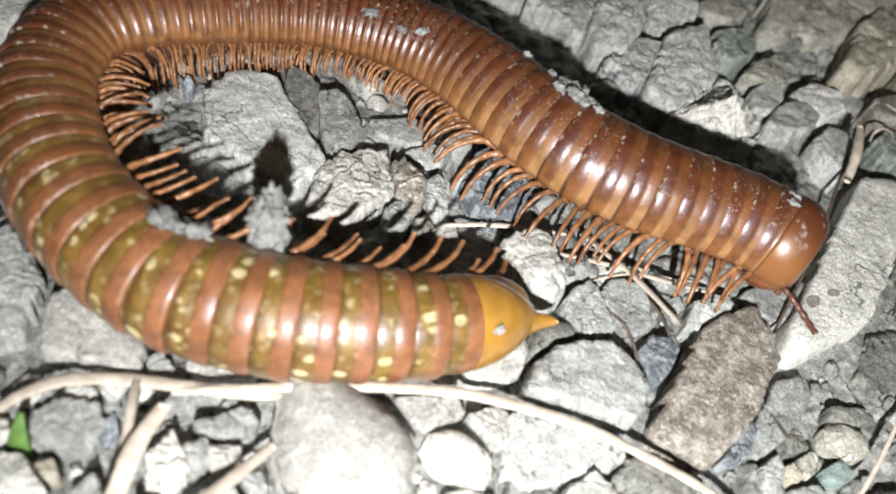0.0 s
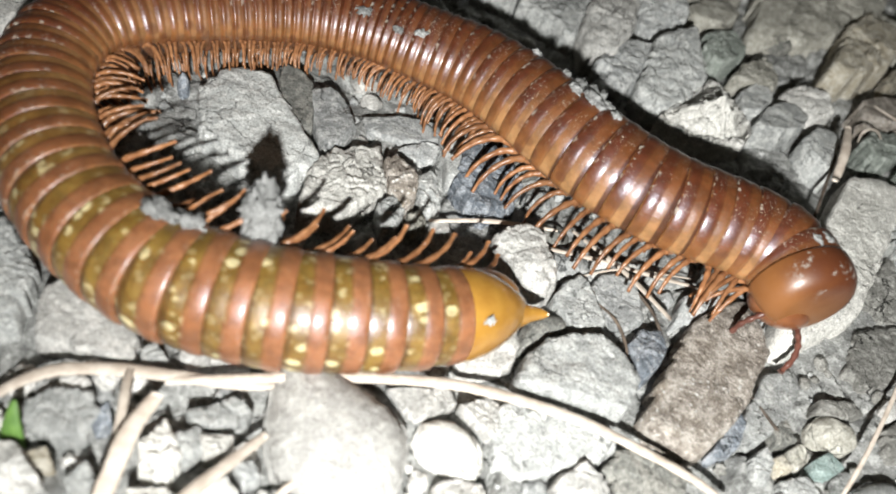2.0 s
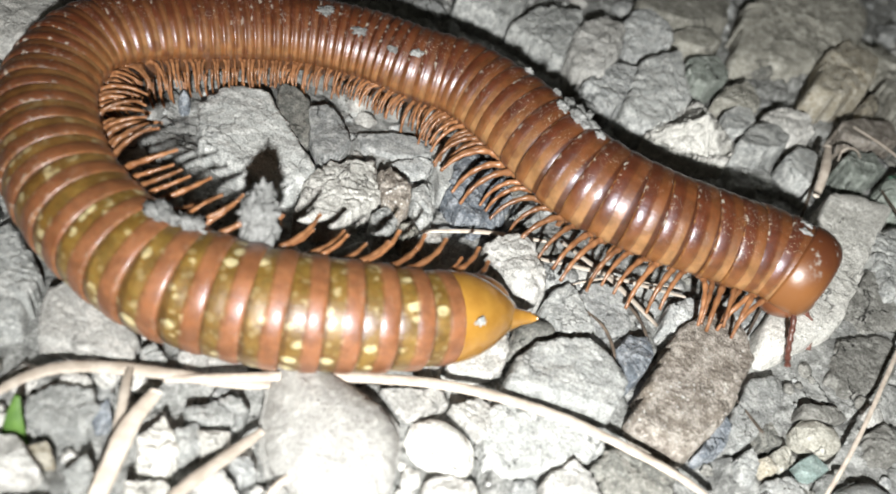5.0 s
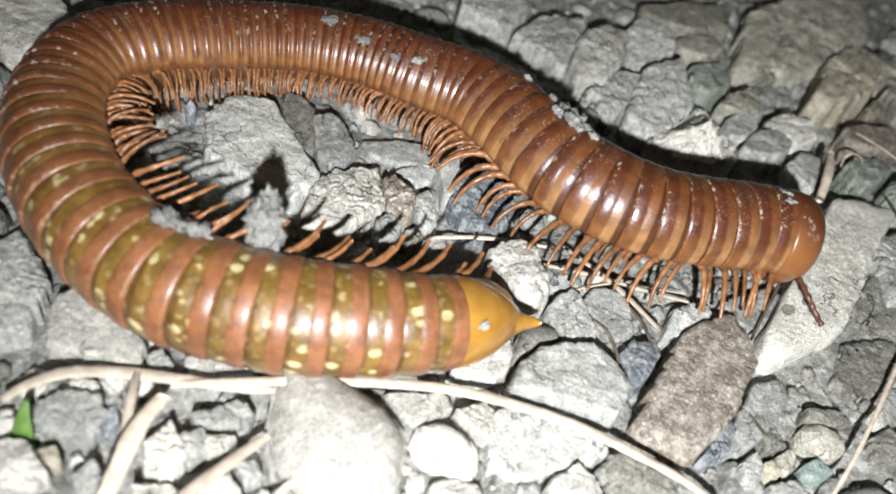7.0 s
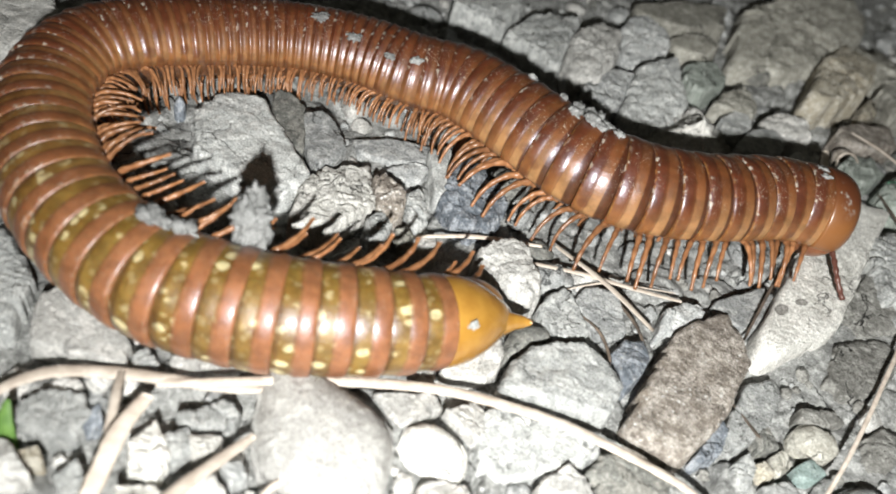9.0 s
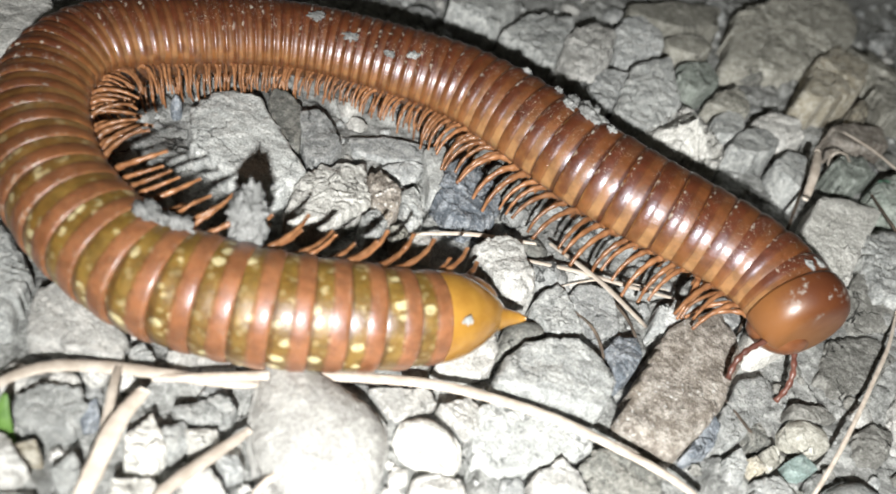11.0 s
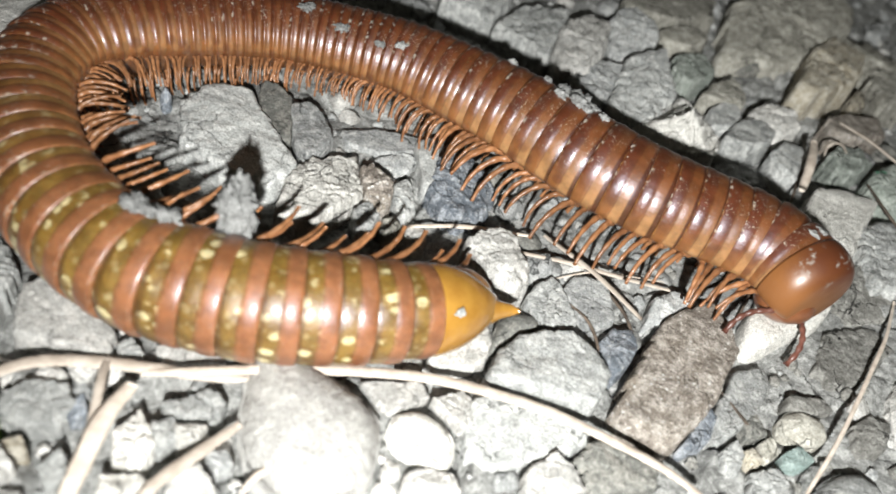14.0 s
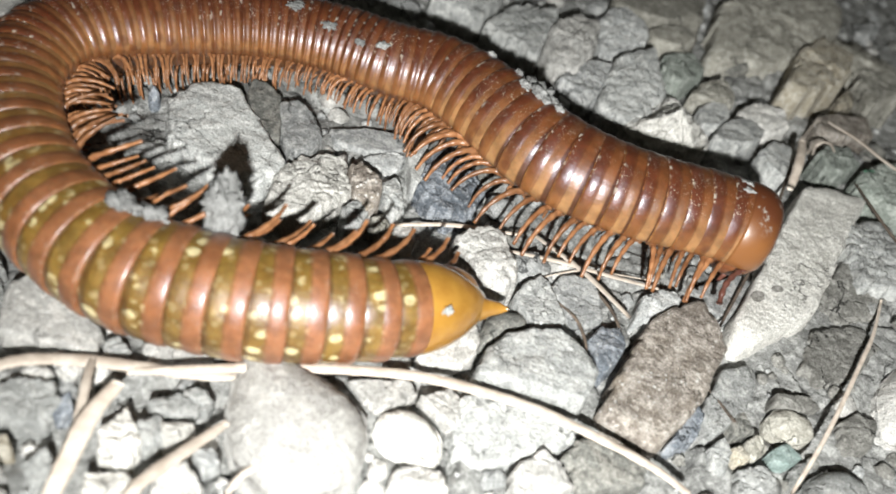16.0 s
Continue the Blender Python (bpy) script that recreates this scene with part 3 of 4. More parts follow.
clod(0.0098, -0.0261, 0.0015, 'pale', 'rough', 41, (-115, 1.4), (-47, 2.0), (15, 1.5), (64, 1.8), (140, 1.6))
clod(0.0099, -0.0341, 0.0018, 'pale', 'rough', 42, (-175, 2.3), (-98, 1.9), (-49, 1.5), (34, 2.5), (98, 1.6), (133, 1.6))
clod(-0.0238, -0.0338, 0.0018, 'pale', 'flat', 43, (-151, 3.5), (-78, 2.6), (25, 4.7), (76, 2.1), (165, 4.7))
clod(-0.0330, -0.0334, 0.0018, 'ash', 'rough', 44, (-139, 3.0), (-70, 5.9), (-41, 5.9), (20, 3.8), (59, 3.7), (146, 5.6))
clod(-0.0173, -0.0338, 0.0012, 'ash', 'rough', 45, (-142, 1.0), (-71, 1.1), (-11, 1.2), (63, 0.9), (148, 1.2))
clod(-0.0132, -0.0318, 0.0010, 'pale', 'flat', 46, (-133, 2.3), (-61, 1.0), (98, 0.9), (115, 0.9))
clod(-0.0204, -0.0410, 0.0015, 'ash', 'rough', 47, (-142, 2.7), (-92, 2.2), (-69, 2.1), (-3, 2.7), (51, 2.5), (108, 2.1), (149, 2.5))
clod(-0.0197, -0.0447, 0.0012, 'tan', 'flat', 48, (-123, 0.8), (-56, 0.8), (53, 0.8), (133, 0.8))
clod(-0.0211, -0.0464, 0.0018, 'pale', 'rough', 49, (-140, 1.7), (-70, 1.9), (-5, 2.6), (63, 1.6), (125, 2.3))
clod(-0.0160, -0.0451, 0.0016, 'ash', 'rough', 50, (-126, 1.0), (-19, 1.2), (48, 1.0), (158, 1.2))
clod(-0.0178, -0.0401, 0.0012, 'blue', 'flat', 51, (-101, 1.0), (-26, 0.8), (41, 0.8), (167, 0.6))
clod(-0.0123, -0.0408, 0.0020, 'white', 'rough', 52, (-146, 1.6), (-86, 2.0), (6, 1.7), (54, 1.6), (165, 1.8))
clod(-0.0108, -0.0392, 0.0016, 'ash', 'rough', 53, (-156, 1.3), (-103, 1.4), (-30, 1.3), (42, 1.2), (139, 1.2))
clod(-0.0090, -0.0384, 0.0016, 'white', 'rough', 54, (-139, 1.1), (-48, 0.9), (-1, 1.1), (114, 0.8))
clod(-0.0099, -0.0358, 0.0014, 'ash', 'rough', 55, (-122, 2.4), (-67, 1.2), (-1, 2.1), (78, 1.9), (134, 1.1))
clod(-0.0058, -0.0393, 0.0014, 'grey', 'rough', 56, (-127, 0.8), (-29, 0.9), (50, 0.9), (128, 0.9))
clod(-0.0108, -0.0443, 0.0018, 'white', 'rough', 57, (-151, 1.8), (-74, 1.2), (-17, 1.6), (83, 1.4), (121, 1.2))
clod(-0.0181, -0.0487, 0.0016, 'pale', 'rough', 58, (-141, 1.5), (-61, 0.8), (21, 1.6), (101, 1.0), (129, 0.9))
clod(-0.0069, -0.0419, 0.0016, 'pale', 'rough', 59, (-160, 1.6), (-82, 1.4), (-24, 1.5), (63, 1.5), (129, 1.4))
clod(-0.0235, -0.0056, 0.0028, 'ash', 'flat', 60, (-167, 6.7), (-141, 5.7), (-103, 5.7), (-47, 9.0), (-14, 8.9), (50, 4.2), (93, 7.2), (153, 7.8))
clod(-0.0217, 0.0004, 0.0024, 'dark', 'flat', 61, (-167, 2.6), (-144, 1.7), (-128, 2.1), (-89, 4.3), (26, 1.9), (61, 2.8), (96, 4.1))
clod(-0.0171, -0.0004, 0.0024, 'grey', 'flat', 62, (-148, 2.0), (-131, 2.6), (-43, 4.3), (-10, 3.3), (39, 2.3), (61, 2.7), (131, 4.6))
clod(-0.0119, -0.0084, 0.0030, 'white', 'rough', 63, (-161, 4.2), (-90, 5.9), (-40, 4.3), (-23, 3.6), (29, 4.5), (132, 4.5), (157, 3.9), (179, 3.6))
clod(-0.0068, -0.0060, 0.0036, 'brown', 'rough', 64, (-145, 1.4), (-130, 1.7), (-20, 2.8), (14, 1.9), (56, 1.8), (159, 3.1))
clod(-0.0038, -0.0052, 0.0024, 'ash', 'rough', 65, (-154, 1.2), (-98, 2.5), (-29, 2.3), (27, 1.2), (46, 1.5), (155, 2.3))
clod(-0.0062, -0.0101, 0.0030, 'ash', 'rough', 66, (-144, 1.3), (-47, 1.6), (1, 1.3), (65, 1.6), (148, 1.5))
clod(-0.0036, -0.0094, 0.0026, 'dun', 'rough', 67, (-137, 0.9), (-32, 0.8), (54, 0.9), (142, 0.8))
clod(0.0010, 0.0005, 0.0024, 'blue', 'rough', 68, (-171, 3.5), (-144, 4.0), (-95, 5.4), (-44, 5.0), (2, 3.8), (46, 4.1), (93, 5.5), (154, 4.8))
clod(-0.0037, 0.0023, 0.0022, 'ash', 'flat', 69, (-152, 1.2), (-129, 2.9), (17, 1.2), (153, 3.1))
clod(-0.0098, 0.0032, 0.0012, 'grey', 'flat', 70, (-140, 4.3), (-84, 2.3), (-56, 2.3), (9, 4.2), (100, 2.3), (127, 2.3))
clod(-0.0067, 0.0007, 0.0014, 'grey', 'rough', 71, (-119, 2.3), (-65, 1.3), (-6, 1.7), (96, 1.8), (141, 1.2))
clod(-0.0558, -0.0011, 0.0030, 'pale', 'flat', 72, (-147, 3.5), (-118, 5.6), (-66, 8.4), (6, 4.7), (51, 4.6), (133, 7.1))
clod(0.0352, -0.0120, 0.0012, 'ash', 'flat', 73, (-158, 3.7), (-36, 2.2), (-16, 1.9), (23, 3.6), (124, 3.4), (165, 1.8))
clod(0.0366, -0.0148, 0.0014, 'dark', 'rough', 74, (-161, 1.3), (-50, 1.0), (32, 1.2), (153, 0.9))
clod(0.0417, -0.0123, 0.0018, 'dun', 'round', 75, (-171, 2.3), (-106, 2.1), (-49, 1.9), (13, 2.4), (78, 2.0), (131, 2.1))
clod(0.0367, -0.0180, 0.0010, 'tan', 'rough', 76, (-148, 0.9), (-52, 0.8), (44, 0.9), (135, 0.8))
clod(0.0412, -0.0159, 0.0010, 'teal', 'flat', 77, (-161, 1.7), (-84, 1.2), (-41, 1.0), (64, 1.4), (139, 1.0))
clod(0.0349, -0.0190, 0.0012, 'ash', 'rough', 78, (-167, 1.1), (-108, 1.7), (-11, 0.9), (27, 1.2), (142, 1.2))
clod(0.0382, -0.0164, 0.0012, 'dun', 'rough', 79, (-163, 0.9), (-34, 0.9), (21, 1.0), (143, 0.9))
clod(0.0382, -0.0205, 0.0013, 'ash', 'rough', 80, (-77, 1.8), (-31, 1.5), (41, 2.2), (127, 1.5), (178, 1.7))
clod(0.0536, -0.0039, 0.0030, 'pale', 'round', 81, (-132, 6.2), (-46, 3.6), (-2, 2.9), (113, 4.9), (156, 2.8), (180, 3.2))
clod(0.0459, -0.0183, 0.0024, 'ash', 'round', 82, (-166, 4.2), (-63, 2.1), (12, 3.9), (76, 3.5), (127, 2.4), (152, 2.6))
clod(0.0484, -0.0099, 0.0014, 'loam', 'rough', 83, (-166, 1.9), (-64, 2.0), (-13, 1.6), (71, 2.5), (137, 1.7))
clod(0.0494, 0.0114, 0.0010, 'loam', 'rough', 84, (-126, 5.9), (-59, 4.0), (-18, 3.6), (31, 5.4), (112, 4.5), (157, 3.3))
clod(0.0470, 0.0004, 0.0010, 'loam', 'rough', 85, (-123, 6.1), (-47, 3.2), (-28, 2.9), (47, 5.9), (124, 3.5), (169, 3.4))
clod(0.0339, 0.0023, 0.0009, 'grey', 'flat', 86, (-147, 4.0), (-91, 3.8), (-25, 2.0), (67, 4.8), (135, 2.0))
clod(0.0422, -0.0090, 0.0012, 'loam', 'rough', 87, (-166, 2.6), (-77, 1.2), (-51, 1.1), (50, 2.5), (117, 0.9))


def damp_stain(under, x, y, along, across, turn, material=None, label="dark damp stain on a pale flat stone"):
    """A thin patch draped over a stone."""
    bm = bmesh.new()
    inv, rows = under.matrix_world.inverted(), []
    for i in range(15):
        row = []
        for k in range(15):
            u, v = i / 7 - 1, k / 7 - 1
            wide = math.sqrt(max(0.0, 1 - u * u)) * (0.75 + 0.35 * noise.noise(Vector((u * 2.5, v * 2, x * 900))))
            p = Matrix.Rotation(radians(turn), 3, "Z") @ Vector((u * along, v * wide * across, 0)) + Vector((x, y, 0.02))
            hit, at, _, _ = under.ray_cast(inv @ p, inv.to_3x3() @ Vector((0, 0, -1)))
            row.append(bm.verts.new((under.matrix_world @ at if hit else Vector((p.x, p.y, -0.002))) + Vector((0, 0, 0.00006))))
        rows.append(row)
    for a, b in zip(rows, rows[1:]):
        for k in range(14):
            bm.faces.new((a[k], b[k], b[k + 1], a[k + 1]))
    tagged(link_mesh("stain", bm, material or DAMP), label, "stain")


bpy.context.view_layer.update()
damp_stain(mossy_stone, 0.0511, 0.0351, 0.0010, 0.0007, 20, ALGAE, "small green algae patch on a grey stone")
damp_stain(pale_slab, 0.0388, 0.0042, 0.0009, 0.0006, 40)
damp_stain(pale_slab, 0.0366, 0.0018, 0.0011, 0.0009, 60)


# ---- grit: uncounted small gravel over the soil ----
WIDE = (-0.062, 0.085, -0.056, 0.115)


def build_grit():
    rng = random.Random(4)
    forms = []
    for k in range(10):
        bm = rock_mesh("grit", 1, rng.uniform(0.7, 1), rng.uniform(0.55, 0.8), ("angular", "rough", "angular", "rough", "round")[k % 5], 300 + k, 3)
        forms.append((np.array([v.co for v in bm.verts]), [[v.index for v in f.verts] for f in bm.faces]))
        bm.free()
    for name, colour, count, lo, hi, seed, (x0, x1, y0, y1) in (
            ("gravel", "grey", 430, 0.0010, 0.0034, 1, WIDE), ("gravel", "pale", 330, 0.0006, 0.0022, 2, WIDE), ("gravel", "dark", 130, 0.0008, 0.0024, 3, WIDE),
            ("grit", "grey", 800, 0.0003, 0.0008, 5, WIDE), ("crumbs", "pale", 230, 0.0005, 0.0017, 6, (-0.036, 0.022, -0.050, -0.030)),
            ("crumbs", "loam", 160, 0.0004, 0.0013, 7, (0.024, 0.062, -0.030, 0.004))):
        rg = np.random.RandomState(seed)
        verts, faces, base = [], [], 0
        for _ in range(count):
            x, y = rg.uniform(x0, x1), rg.uniform(y0, y1)
            s = lo + (hi - lo) * rg.rand() ** 1.8
            if on_clod(x, y, -0.5 * s):
                continue
            co, fs = forms[rg.randint(10)]
            turn = np.array(Euler((rg.uniform(-0.35, 0.35), rg.uniform(-0.35, 0.35), rg.uniform(0, 6.28))).to_matrix())
            z = float(ground_height(np.array([x]), np.array([y]))[0]) + s * 0.12
            verts.append(co @ turn.T * s + (x, y, z))
            faces += [[i + base for i in f] for f in fs]
            base += len(co)
        me = bpy.data.meshes.new(name)
        me.from_pydata(np.concatenate(verts).tolist(), [], faces)
        me.polygons.foreach_set("use_smooth", [True] * len(me.polygons))
        me.materials.append(STONE[colour])
        tagged(new(name, me), f"scattered small {WORDS[colour]} gravel on the soil", "gravel", kind="stuff")


build_grit()


# ---- millipede ----
BODY_Z, RADIUS = 0.0075, 0.0052
REAR = [(0.0090, -0.0166, 0.0048), (0.0044, -0.0204, 0.0054), (0.0000, -0.0237, 0.0060), (-0.0045, -0.0260, 0.0063), (-0.0090, -0.0279, 0.0063),
        (-0.0137, -0.0290, 0.0063), (-0.0187, -0.0296, 0.0063), (-0.0246, -0.0283, 0.0063), (-0.0302, -0.0257, 0.0063), (-0.0350, -0.0218, 0.0063),
        (-0.0385, -0.0175, 0.0066), (-0.0401, -0.0128, 0.0070), (-0.0400, -0.0090, 0.0073), (-0.0382, -0.0055, 0.0075), (-0.0347, -0.0014, 0.0075),
        (-0.0290, 0.0034, 0.0075), (-0.0235, 0.0067, 0.0075), (-0.0167, 0.0088, 0.0075)]
LOIN_NORTH = [(0, 0.0089), (9, 0.0089), (11.5, 0.0100), (13.5, 0.0100), (14.5, 0.0096), (16, 0.0089)]
# Where the axis of the fore body passes, time by time
WAIST = [(0, -0.0047, 0.0074), (0.5, -0.0065, 0.0083), (1, -0.0081, 0.0096), (1.5, -0.0050, 0.0091), (2, -0.0042, 0.0088), (2.5, -0.0034, 0.0087), (3, -0.0040, 0.0089), (3.5, -0.0054, 0.0095), (4, -0.0055, 0.0098), (6.5, -0.0046, 0.0094), (7, -0.0046, 0.0094), (7.5, -0.0046, 0.0094), (8, -0.0049, 0.0093), (8.5, -0.0049, 0.0098), (9, -0.0050, 0.0101), (11.5, -0.0035, 0.0103), (12, -0.0032, 0.0098), (12.5, -0.0026, 0.0092), (13, -0.0032, 0.0090), (13.5, -0.0035, 0.0092), (14, -0.0031, 0.0090), (14.5, -0.0031, 0.0089), (15, -0.0036, 0.0091), (15.5, -0.0043, 0.0099), (16, -0.0049, 0.0101)]
FORE_A = [(0, 0.0014, 0.0047), (0.5, 0.0008, 0.0055), (1, 0.0005, 0.0068), (1.5, 0.0013, 0.0067), (2, 0.0034, 0.0062), (2.5, 0.0039, 0.0062), (3, 0.0037, 0.0069), (3.5, 0.0037, 0.0066), (4, 0.0034, 0.0067), (6.5, 0.0022, 0.0063), (7, 0.0025, 0.0061), (7.5, 0.0024, 0.0065), (8, 0.0027, 0.0069), (8.5, 0.0030, 0.0076), (9, 0.0034, 0.0075), (11.5, 0.0041, 0.0084), (12, 0.0045, 0.0083), (12.5, 0.0049, 0.0075), (13, 0.0044, 0.0076), (13.5, 0.0040, 0.0079), (14, 0.0042, 0.0079), (14.5, 0.0038, 0.0077), (15, 0.0039, 0.0078), (15.5, 0.0030, 0.0082), (16, 0.0025, 0.0076)]
FORE_B = [(0, 0.0084, 0.0025), (0.5, 0.0080, 0.0029), (1, 0.0083, 0.0041), (1.5, 0.0089, 0.0039), (2, 0.0110, 0.0029), (2.5, 0.0119, 0.0033), (3, 0.0120, 0.0036), (3.5, 0.0117, 0.0034), (4, 0.0117, 0.0022), (6.5, 0.0090, 0.0024), (7, 0.0091, 0.0023), (7.5, 0.0094, 0.0030), (8, 0.0098, 0.0034), (8.5, 0.0105, 0.0046), (9, 0.0113, 0.0048), (11.5, 0.0118, 0.0055), (12, 0.0123, 0.0054), (12.5, 0.0128, 0.0052), (13, 0.0123, 0.0054), (13.5, 0.0119, 0.0054), (14, 0.0118, 0.0056), (14.5, 0.0110, 0.0056), (15, 0.0115, 0.0054), (15.5, 0.0105, 0.0051), (16, 0.0092, 0.0040)]
FORE_C = [(0, 0.0150, 0.0022), (0.5, 0.0154, 0.0034), (1, 0.0159, 0.0035), (1.5, 0.0161, 0.0029), (2, 0.0185, 0.0012), (2.5, 0.0194, 0.0015), (3, 0.0190, 0.0025), (3.5, 0.0190, 0.0020), (4, 0.0194, 0.0008), (6.5, 0.0171, 0.0009), (7, 0.0171, 0.0015), (7.5, 0.0177, 0.0021), (8, 0.0183, 0.0030), (8.5, 0.0186, 0.0048), (9, 0.0186, 0.0054), (11.5, 0.0192, 0.0033), (12, 0.0200, 0.0032), (12.5, 0.0202, 0.0033), (13, 0.0198, 0.0033), (13.5, 0.0191, 0.0036), (14, 0.0196, 0.0040), (14.5, 0.0193, 0.0044), (15, 0.0194, 0.0042), (15.5, 0.0178, 0.0036), (16, 0.0162, 0.0030)]
FORE_D = [(0, 0.0218, 0.0030), (0.5, 0.0231, 0.0052), (1, 0.0232, 0.0045), (1.5, 0.0235, 0.0029), (2, 0.0257, 0.0017), (2.5, 0.0268, 0.0007), (3, 0.0267, 0.0014), (3.5, 0.0262, 0.0010), (4, 0.0263, 0.0003), (6.5, 0.0239, 0.0029), (7, 0.0241, 0.0037), (7.5, 0.0245, 0.0038), (8, 0.0253, 0.0055), (8.5, 0.0262, 0.0078), (9, 0.0261, 0.0090), (11.5, 0.0268, 0.0016), (12, 0.0278, 0.0015), (12.5, 0.0277, 0.0015), (13, 0.0273, 0.0022), (13.5, 0.0266, 0.0025), (14, 0.0273, 0.0040), (14.5, 0.0272, 0.0052), (15, 0.0273, 0.0058), (15.5, 0.0254, 0.0052), (16, 0.0231, 0.0039)]
NECK = [(0, 0.0276, 0.0033), (0.5, 0.0285, 0.0065), (1, 0.0294, 0.0053), (1.5, 0.0299, 0.0023), (2, 0.0315, 0.0009), (2.5, 0.0319, -0.0006), (3, 0.0323, -0.0008), (3.5, 0.0322, -0.0013), (4, 0.0324, -0.0009), (6.5, 0.0308, 0.0059), (7, 0.0300, 0.0065), (7.5, 0.0289, 0.0063), (8, 0.0310, 0.0102), (8.5, 0.0316, 0.0123), (9, 0.0330, 0.0135), (11.5, 0.0337, -0.0016), (12, 0.0343, -0.0013), (12.5, 0.0350, -0.0006), (13, 0.0343, 0.0001), (13.5, 0.0334, 0.0001), (14, 0.0345, 0.0033), (14.5, 0.0349, 0.0058), (15, 0.0342, 0.0076), (15.5, 0.0318, 0.0068), (16, 0.0295, 0.0054)]
FACE = [(0, 0.0328, 0.0020), (0.5, 0.0339, 0.0053), (1, 0.0347, 0.0033), (1.5, 0.0349, -0.0009), (2, 0.0351, -0.0044), (2.5, 0.0346, -0.0056), (3, 0.0355, -0.0059), (3.5, 0.0358, -0.0061), (4, 0.0364, -0.0046), (6.5, 0.0383, 0.0075), (7, 0.0357, 0.0077), (7.5, 0.0350, 0.0079), (8, 0.0364, 0.0110), (8.5, 0.0382, 0.0145), (9, 0.0406, 0.0150), (11.5, 0.0378, -0.0075), (12, 0.0389, -0.0070), (12.5, 0.0407, -0.0044), (13, 0.0390, -0.0050), (13.5, 0.0385, -0.0045), (14, 0.0393, -0.0014), (14.5, 0.0410, 0.0023), (15, 0.0406, 0.0050), (15.5, 0.0373, 0.0061), (16, 0.0347, 0.0054)]
# heading of the near feeler, degrees from east
FEELER = [(0, -21), (0.5, 12), (1, 2), (1.5, -60), (2, -97), (2.5, -106), (3, -47), (3.5, -104), (4, -75), (6.5, 8), (7, -42), (7.5, 38), (8, -12), (8.5, -27), (9, -56), (11.5, -79), (12, -15), (12.5, -8), (13, -92), (13.5, -96), (14, -95), (14.5, -48), (15, -43), (15.5, -28), (16, -108)]
TIMES = [row[0] for row in FACE]
# visible length of a ring against the way from the tail
PITCH = [(0.0, 0.0027), (0.015, 0.0028), (0.040, 0.0028), (0.047, 0.0025), (0.053, 0.0021), (0.062, 0.0016), (0.072, 0.0014), (0.080, 0.0011), (0.096, 0.0011), (0.104, 0.0015), (0.112, 0.0021), (0.120, 0.0026), (0.137, 0.0025), (0.143, 0.0027), (0.150, 0.0025), (0.2, 0.0025)]
GIRTH = [(0.0, 0.66), (0.006, 0.77), (0.009, 0.84), (0.014, 0.92), (0.022, 0.98), (0.05, 1.0), (0.065, 0.96), (0.080, 0.89), (0.090, 0.89), (0.098, 0.93), (0.106, 0.99), (0.114, 1.05), (0.124, 1.06), (0.134, 1.01), (0.145, 0.98), (0.2, 0.98)]


ROLL = [(0.0, -72), (0.012, -82), (0.04, -82), (0.055, -72), (0.075, -50), (0.095, -42), (0.11, -38), (0.125, -28), (0.2, -20)]
DROOP = [(0.0, -10), (0.014, -8), (0.035, -2), (0.048, 22), (0.055, 36), (0.08, 48), (0.10, 40), (0.118, 22), (0.14, 8), (0.2, 8)]


SWEEP = [(0.0, 82), (0.010, 77), (0.02, 63), (0.033, 41), (0.045, 5), (0.06, -22), (0.072, -8), (0.085, 8), (0.10, 25), (0.118, 34), (0.14, 14), (0.2, 5)]


def table(rows, s):
    return float(np.interp(s, [r[0] for r in rows], [r[1] for r in rows]))


def axis_at(n):
    """The axis at the n-th key time: points and the way along them."""
    fore = [(-0.0102, table(LOIN_NORTH, TIMES[n]))] + [station[n][1:] for station in (WAIST, FORE_A, FORE_B, FORE_C, FORE_D, NECK, FACE)]
    pts = np.array([v[:] for v in curve_through(REAR + [(x, y, BODY_Z) for x, y in fore], 16)])
    soft = np.hanning(23)[1:-1] / np.hanning(23).sum()
    pts = np.stack([np.convolve(np.pad(c, 10, "reflect", reflect_type="odd"), soft, "valid") for c in pts.T], -1)
    way = np.r_[0, np.cumsum(np.linalg.norm(np.diff(pts, axis=0), axis=1))]
    return pts, way


def on_axis(axis, s):
    pts, way = axis
    p = Vector([float(np.interp(s, way, pts[:, k])) for k in range(3)])
    a = Vector([float(np.interp(s - 0.0020, way, pts[:, k])) for k in range(3)])
    b = Vector([float(np.interp(s + 0.0020, way, pts[:, k])) for k in range(3)])
    t = (b - a).normalized()
    side = Vector((0, 0, 1)).cross(t).normalized()
    m = Matrix((t, side, t.cross(side))).transposed().to_4x4()
    m.translation = p
    return m @ pose(0, 0, 0, table(ROLL, s))


def belly(y, z):
    return y, max(z, -0.62 * RADIUS + 0.38 * (z + 0.62 * RADIUS))


